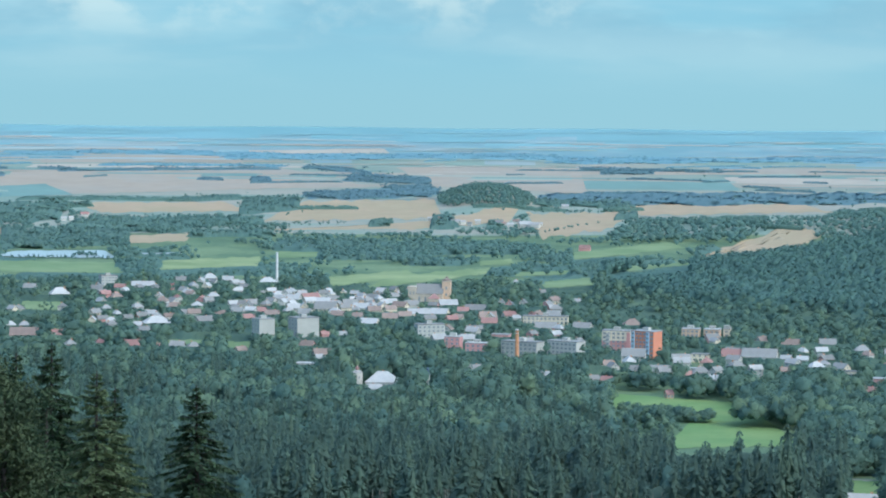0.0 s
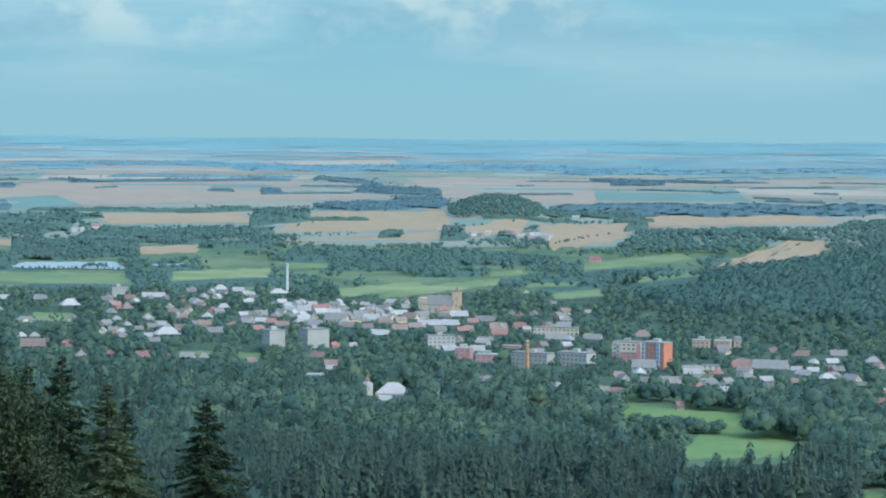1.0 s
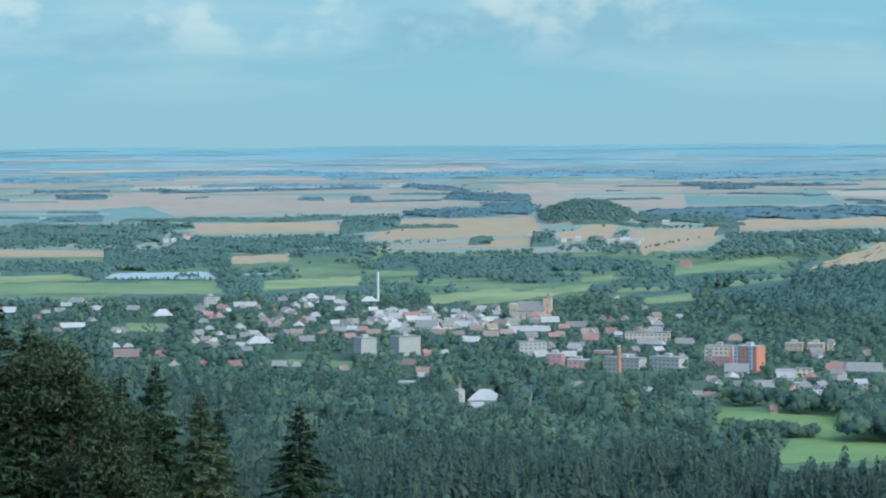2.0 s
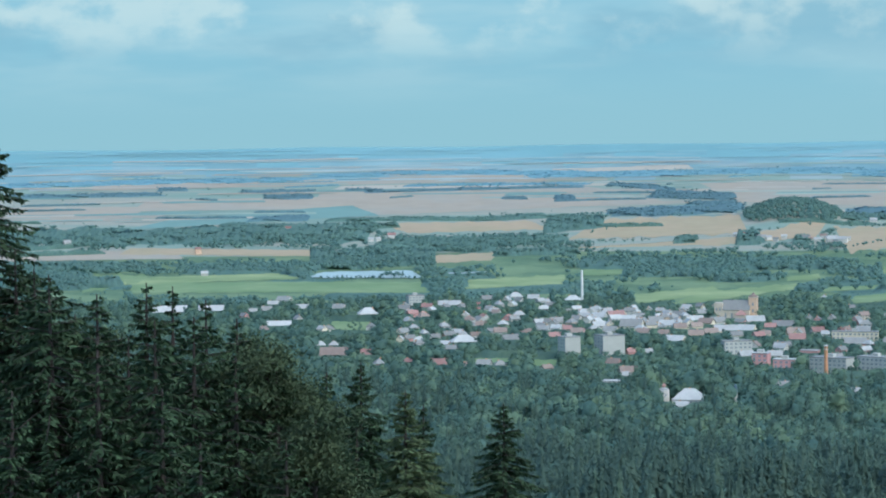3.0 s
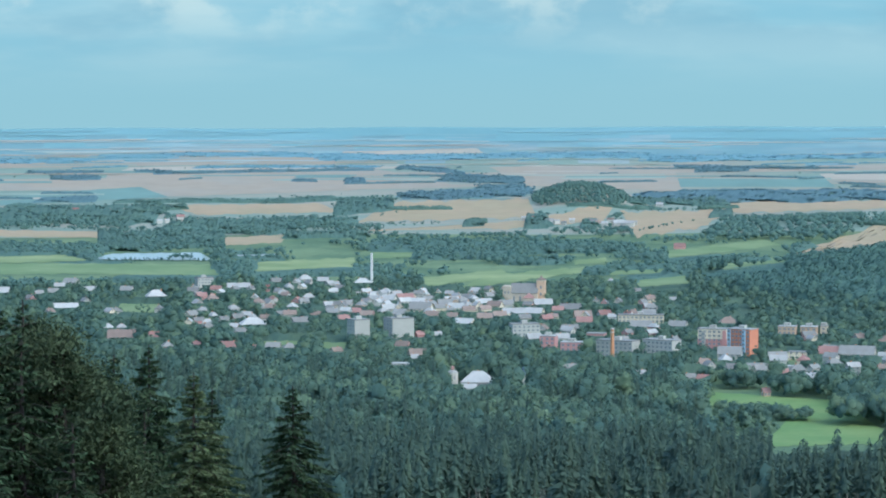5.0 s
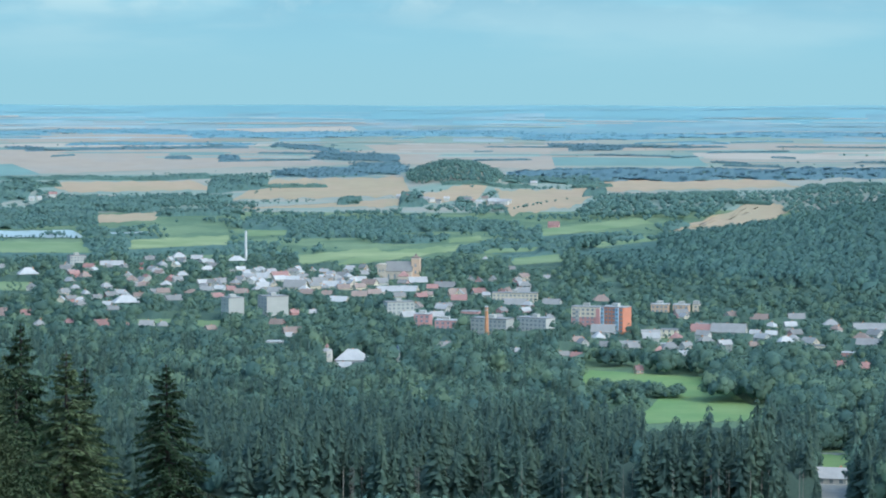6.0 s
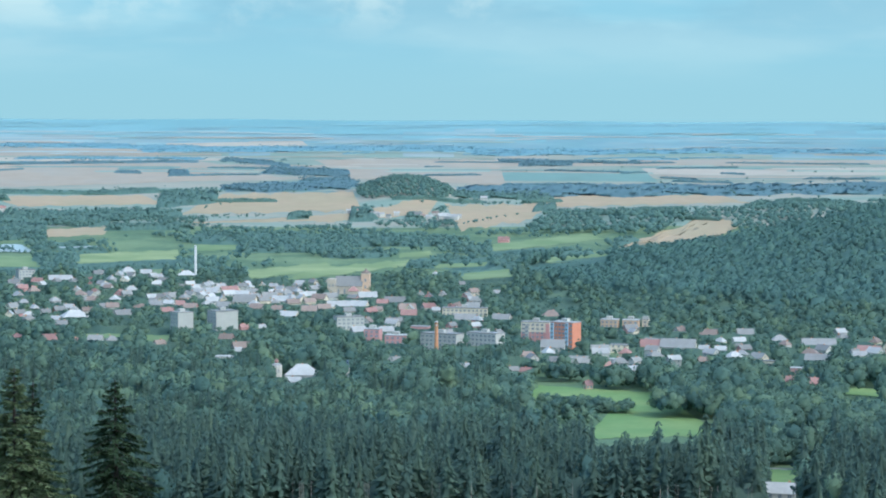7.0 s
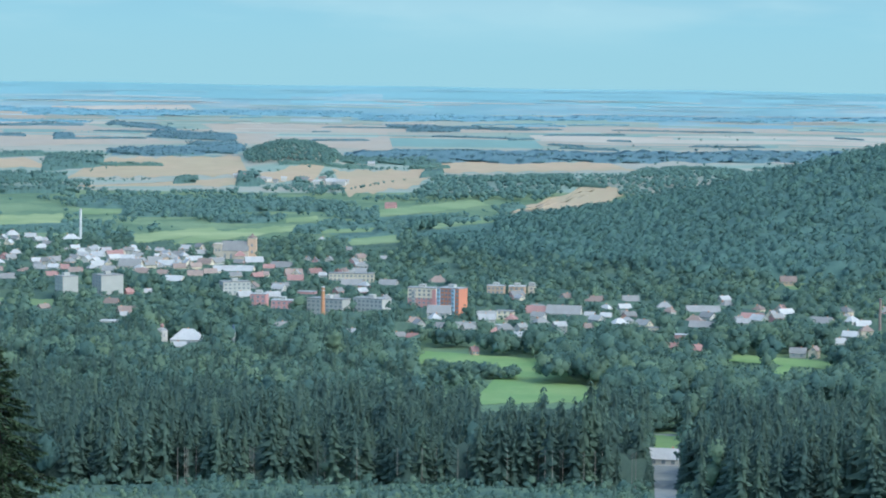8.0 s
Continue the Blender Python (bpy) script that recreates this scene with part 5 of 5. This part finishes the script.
def near_conifer(az, r, top_drop, seed, spread=0.46, widest=3.4, whorl=0.34, mat=NEEDLES, hang=0.55, label="", twig=0.32, lush=1.7):
    """A spruce or larch with whorls of drooping limbs and hanging twigs."""
    g = np.random.default_rng(seed)
    x, y = spot(az, r)
    gz = float(land(x, y)) - 0.2
    height = EYE - top_drop * r - gz
    e = new("tree")
    e.matrix_world = pose(x, y, gz)
    lean = g.uniform(-0.25, 0.25, 2)
    tv, tf = trunk_mesh(height, 0.012 * height + 0.05, lean, g)
    mesh_object("trunk", tv, tf, NEAR_BARK, e, shade=True)
    limbs, blades, tones, turned = [], [], [], []
    depth = 0.25
    while depth < height - 3.0:
        near_top = depth < 9.5
        reach = min(spread * depth ** 0.92, widest) * g.uniform(0.85, 1.1)
        count = 5 if depth < 1.2 else (7 if near_top else 5)
        turn = g.uniform(0, 6.283)
        for k in range(count):
            a = turn + 6.283 * k / count + g.uniform(-0.35, 0.35)
            L = max(reach * g.uniform(0.45, 1.25), 0.15)
            d = np.array([math.cos(a), math.sin(a), 0])
            s = np.linspace(0, 1, 4)[:, None]
            rise = (0.35 if depth < 2.0 else 0.05) * L
            sag = (0.15 + 0.3 * min(depth / 6, 1)) * L * hang * 2
            t0 = 1 - depth / height
            root = np.array([lean[0] * t0, lean[1] * t0, height - depth + g.uniform(-0.12, 0.12)])
            line = root + d * L * s + np.array([0, 0, 1]) * (rise * s - sag * s ** 1.6 + 0.25 * sag * np.clip(s - 0.7, 0, 1) / 0.3)
            limbs.append(tube(line, 0.012 + 0.008 * L, 0.006, 3))
            m = int((3 + L * (9.5 if near_top else 1.3)) * lush)
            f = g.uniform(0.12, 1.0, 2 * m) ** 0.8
            p = np.stack([np.interp(f, s[:, 0], line[:, c]) for c in range(3)], 1)
            across = np.array([-d[1], d[0], 0])
            sgn = np.where(np.arange(2 * m) % 2 == 0, 1, -1)[:, None]
            ln = twig * (0.55 + 0.6 * np.sin(np.pi * np.clip(f, 0.1, 0.95)))[:, None] * g.uniform(0.6, 1.3, (2 * m, 1)) * min(1.0, 0.45 + L / 2)
            way = across * sgn * g.uniform(0.3, 1.0, (2 * m, 1)) + d * g.uniform(0.2, 0.9, (2 * m, 1)) - np.array([0, 0, 1]) * g.uniform(0.0, 1.3, (2 * m, 1)) * hang * 1.3
            way /= np.linalg.norm(way, axis=1)[:, None]
            wid = np.cross(way, g.normal(size=(2 * m, 3)))
            wid = wid / (np.linalg.norm(wid, axis=1)[:, None] + 1e-9) * 0.036
            blades.append(np.stack([p, p + way * ln * 0.45 + wid, p + way * ln, p + way * ln * 0.45 - wid], 1).reshape(-1, 3))
            turned.append(np.repeat(d * 0.7 + across * sgn * 0.25 + np.array([0, 0, 0.7]) + g.normal(0, 0.22, (2 * m, 3)), 4, 0))
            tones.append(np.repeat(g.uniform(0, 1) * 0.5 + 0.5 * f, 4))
        depth += whorl * g.uniform(0.75, 1.2) * (1 if near_top else 1.7)
    lv, lf = joined(limbs)
    tagged(mesh_object("branchwork", lv, lf, NEAR_BARK, e), kind="stuff")
    bv = np.concatenate(blades)
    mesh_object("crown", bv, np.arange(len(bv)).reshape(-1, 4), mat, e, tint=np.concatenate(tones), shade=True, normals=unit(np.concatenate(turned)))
    return tagged(e, label, "tree", group="trees beside the lookout")


def near_broadleaf(az, r, top_drop, seed, width, label, leaves=34000):
    """A broadleaf tree: forked limbs, each end carrying a loose cloud of leaves."""
    g = np.random.default_rng(seed)
    x, y = spot(az, r)
    gz = float(land(x, y)) - 0.2
    height = EYE - top_drop * r - gz
    e = new("tree")
    e.matrix_world = pose(x, y, gz)
    tv, tf = trunk_mesh(height * 0.92, 0.016 * height, (0.3, 0.2), g)
    mesh_object("trunk", tv, tf, NEAR_BARK, e, shade=True)
    limbs, ends = [], []
    for k in range(42):
        t = 0.25 + 0.73 * g.random() ** 0.7
        a = g.uniform(0, 6.283)
        L = width * (1.08 - t) ** 0.6 * g.uniform(0.45, 1.2) + 0.3
        root = np.array([0.3 * t, 0.2 * t, height * 0.92 * t])
        s = np.linspace(0, 1, 5)[:, None]
        tip = np.array([math.cos(a) * L, math.sin(a) * L, min(L * g.uniform(0.3, 0.8), height - root[2] - 0.1)])
        line = root + tip * s + np.array([0, 0, 1]) * 0.12 * L * np.sin(np.pi * s) + g.normal(0, 0.05, (5, 3)) * s
        limbs.append(tube(line, 0.05, 0.012, 4))
        for q in (0.55, 0.8, 1.0):
            ends.append(np.array([np.interp(q, s[:, 0], line[:, c]) for c in range(3)]))
    lv, lf = joined(limbs)
    tagged(mesh_object("branchwork", lv, lf, NEAR_BARK, e), kind="stuff")
    ends = np.array(ends)
    pick = g.integers(0, len(ends), leaves)
    c = ends[pick] + g.normal(0, 1, (leaves, 3)) * [0.42, 0.42, 0.22]
    a, b = g.normal(size=(leaves, 3)), g.normal(size=(leaves, 3))
    a = a / np.linalg.norm(a, axis=1)[:, None] * 0.07
    b = b / np.linalg.norm(b, axis=1)[:, None] * 0.038
    bv = np.stack([c - a, c + b, c + a, c - b], 1).reshape(-1, 3)
    out = (c - ends[pick]) * 1.2 + (c - [0, 0, height * 0.6]) * [0.22, 0.22, 0.08] + [0, 0, 0.5] + g.normal(0, 0.2, (leaves, 3))
    mesh_object("crown", bv, np.arange(len(bv)).reshape(-1, 4), NEAR_LEAF, e, shade=True, normals=unit(np.repeat(out, 4, 0)), tint=np.repeat(np.clip(g.normal(0.3, 0.3, len(ends)), 0, 1)[pick], 4))
    return tagged(e, label, "tree", group="trees beside the lookout")


F_UNIT = 1 / 4134.0
SPRUCE_WORDS = "dark green spruce with drooping boughs beside the lookout"
for az, r, drop, seed, spread, widest in [
        (-18.63, 85, -52, 1, 0.60, 4.2), (-20.4, 80, 90, 2, 0.5, 3.4), (-17.25, 79, 205, 3, 0.5, 3.0), (-14.88, 82, 234, 4, 0.42, 3.0), (-14.22, 86, 242, 5, 0.30, 2.4),
        (-13.3, 80, 266, 6, 0.40, 2.8), (-10.35, 92, 400, 8, 0.42, 2.6), (-9.61, 112, 381, 9, 0.46, 3.3), (-8.1, 116, 458, 10, 0.36, 2.6), (-5.94, 122, 459, 11, 0.52, 3.8),
        (-15.9, 70, 330, 12, 0.5, 3.2), (-18.2, 66, 420, 13, 0.5, 3.2), (-16.6, 60, 600, 14, 0.55, 3.0), (-13.6, 64, 520, 15, 0.5, 3.0),
        (-19.4, 74, 250, 16, 0.5, 3.4), (-14.5, 66, 420, 17, 0.5, 3.2), (-18.9, 62, 560, 18, 0.55, 3.2), (-12.6, 76, 370, 19, 0.5, 3.2), (-11.3, 72, 520, 20, 0.5, 3.0),
        (-15.3, 76, 330, 21, 0.5, 3.2), (-11.7, 68, 640, 22, 0.5, 3.0), (-10.2, 76, 620, 23, 0.5, 2.8), (-17.8, 84, 170, 24, 0.48, 3.2),
        (-16.9, 76, 216, 25, 0.7, 3.4), (-15.9, 79, 252, 26, 0.62, 3.0), (-14.6, 72, 300, 27, 0.6, 3.2), (-13.75, 78, 296, 28, 0.6, 2.8), (-12.4, 84, 300, 29, 0.55, 2.6), (-11.5, 80, 372, 30, 0.6, 2.6), (-9.75, 90, 500, 31, 0.55, 2.4)]:
    near_conifer(az, r, drop * F_UNIT, seed, spread, widest, 0.27 if r > 90 else 0.34, label=SPRUCE_WORDS, lush=2.4 if r > 90 else 1.7)
near_conifer(-8.51, 106, 432 * F_UNIT, 40, 0.50, 3.0, 0.27, LARCH, 0.35, "yellow-green feathery larch beside dark spruces", 0.34, 2.8)
for az, r, drop, seed, width in [(-12.0, 80, 300, 60, 3.0), (-10.9, 74, 410, 61, 2.4), (-16.7, 82, 200, 64, 2.4), (-12.6, 86, 272, 68, 2.2), (-11.3, 84, 360, 69, 2.0)]:
    near_broadleaf(az, r, drop * F_UNIT, seed, width, "brownish green broadleaf tree beside the lookout")
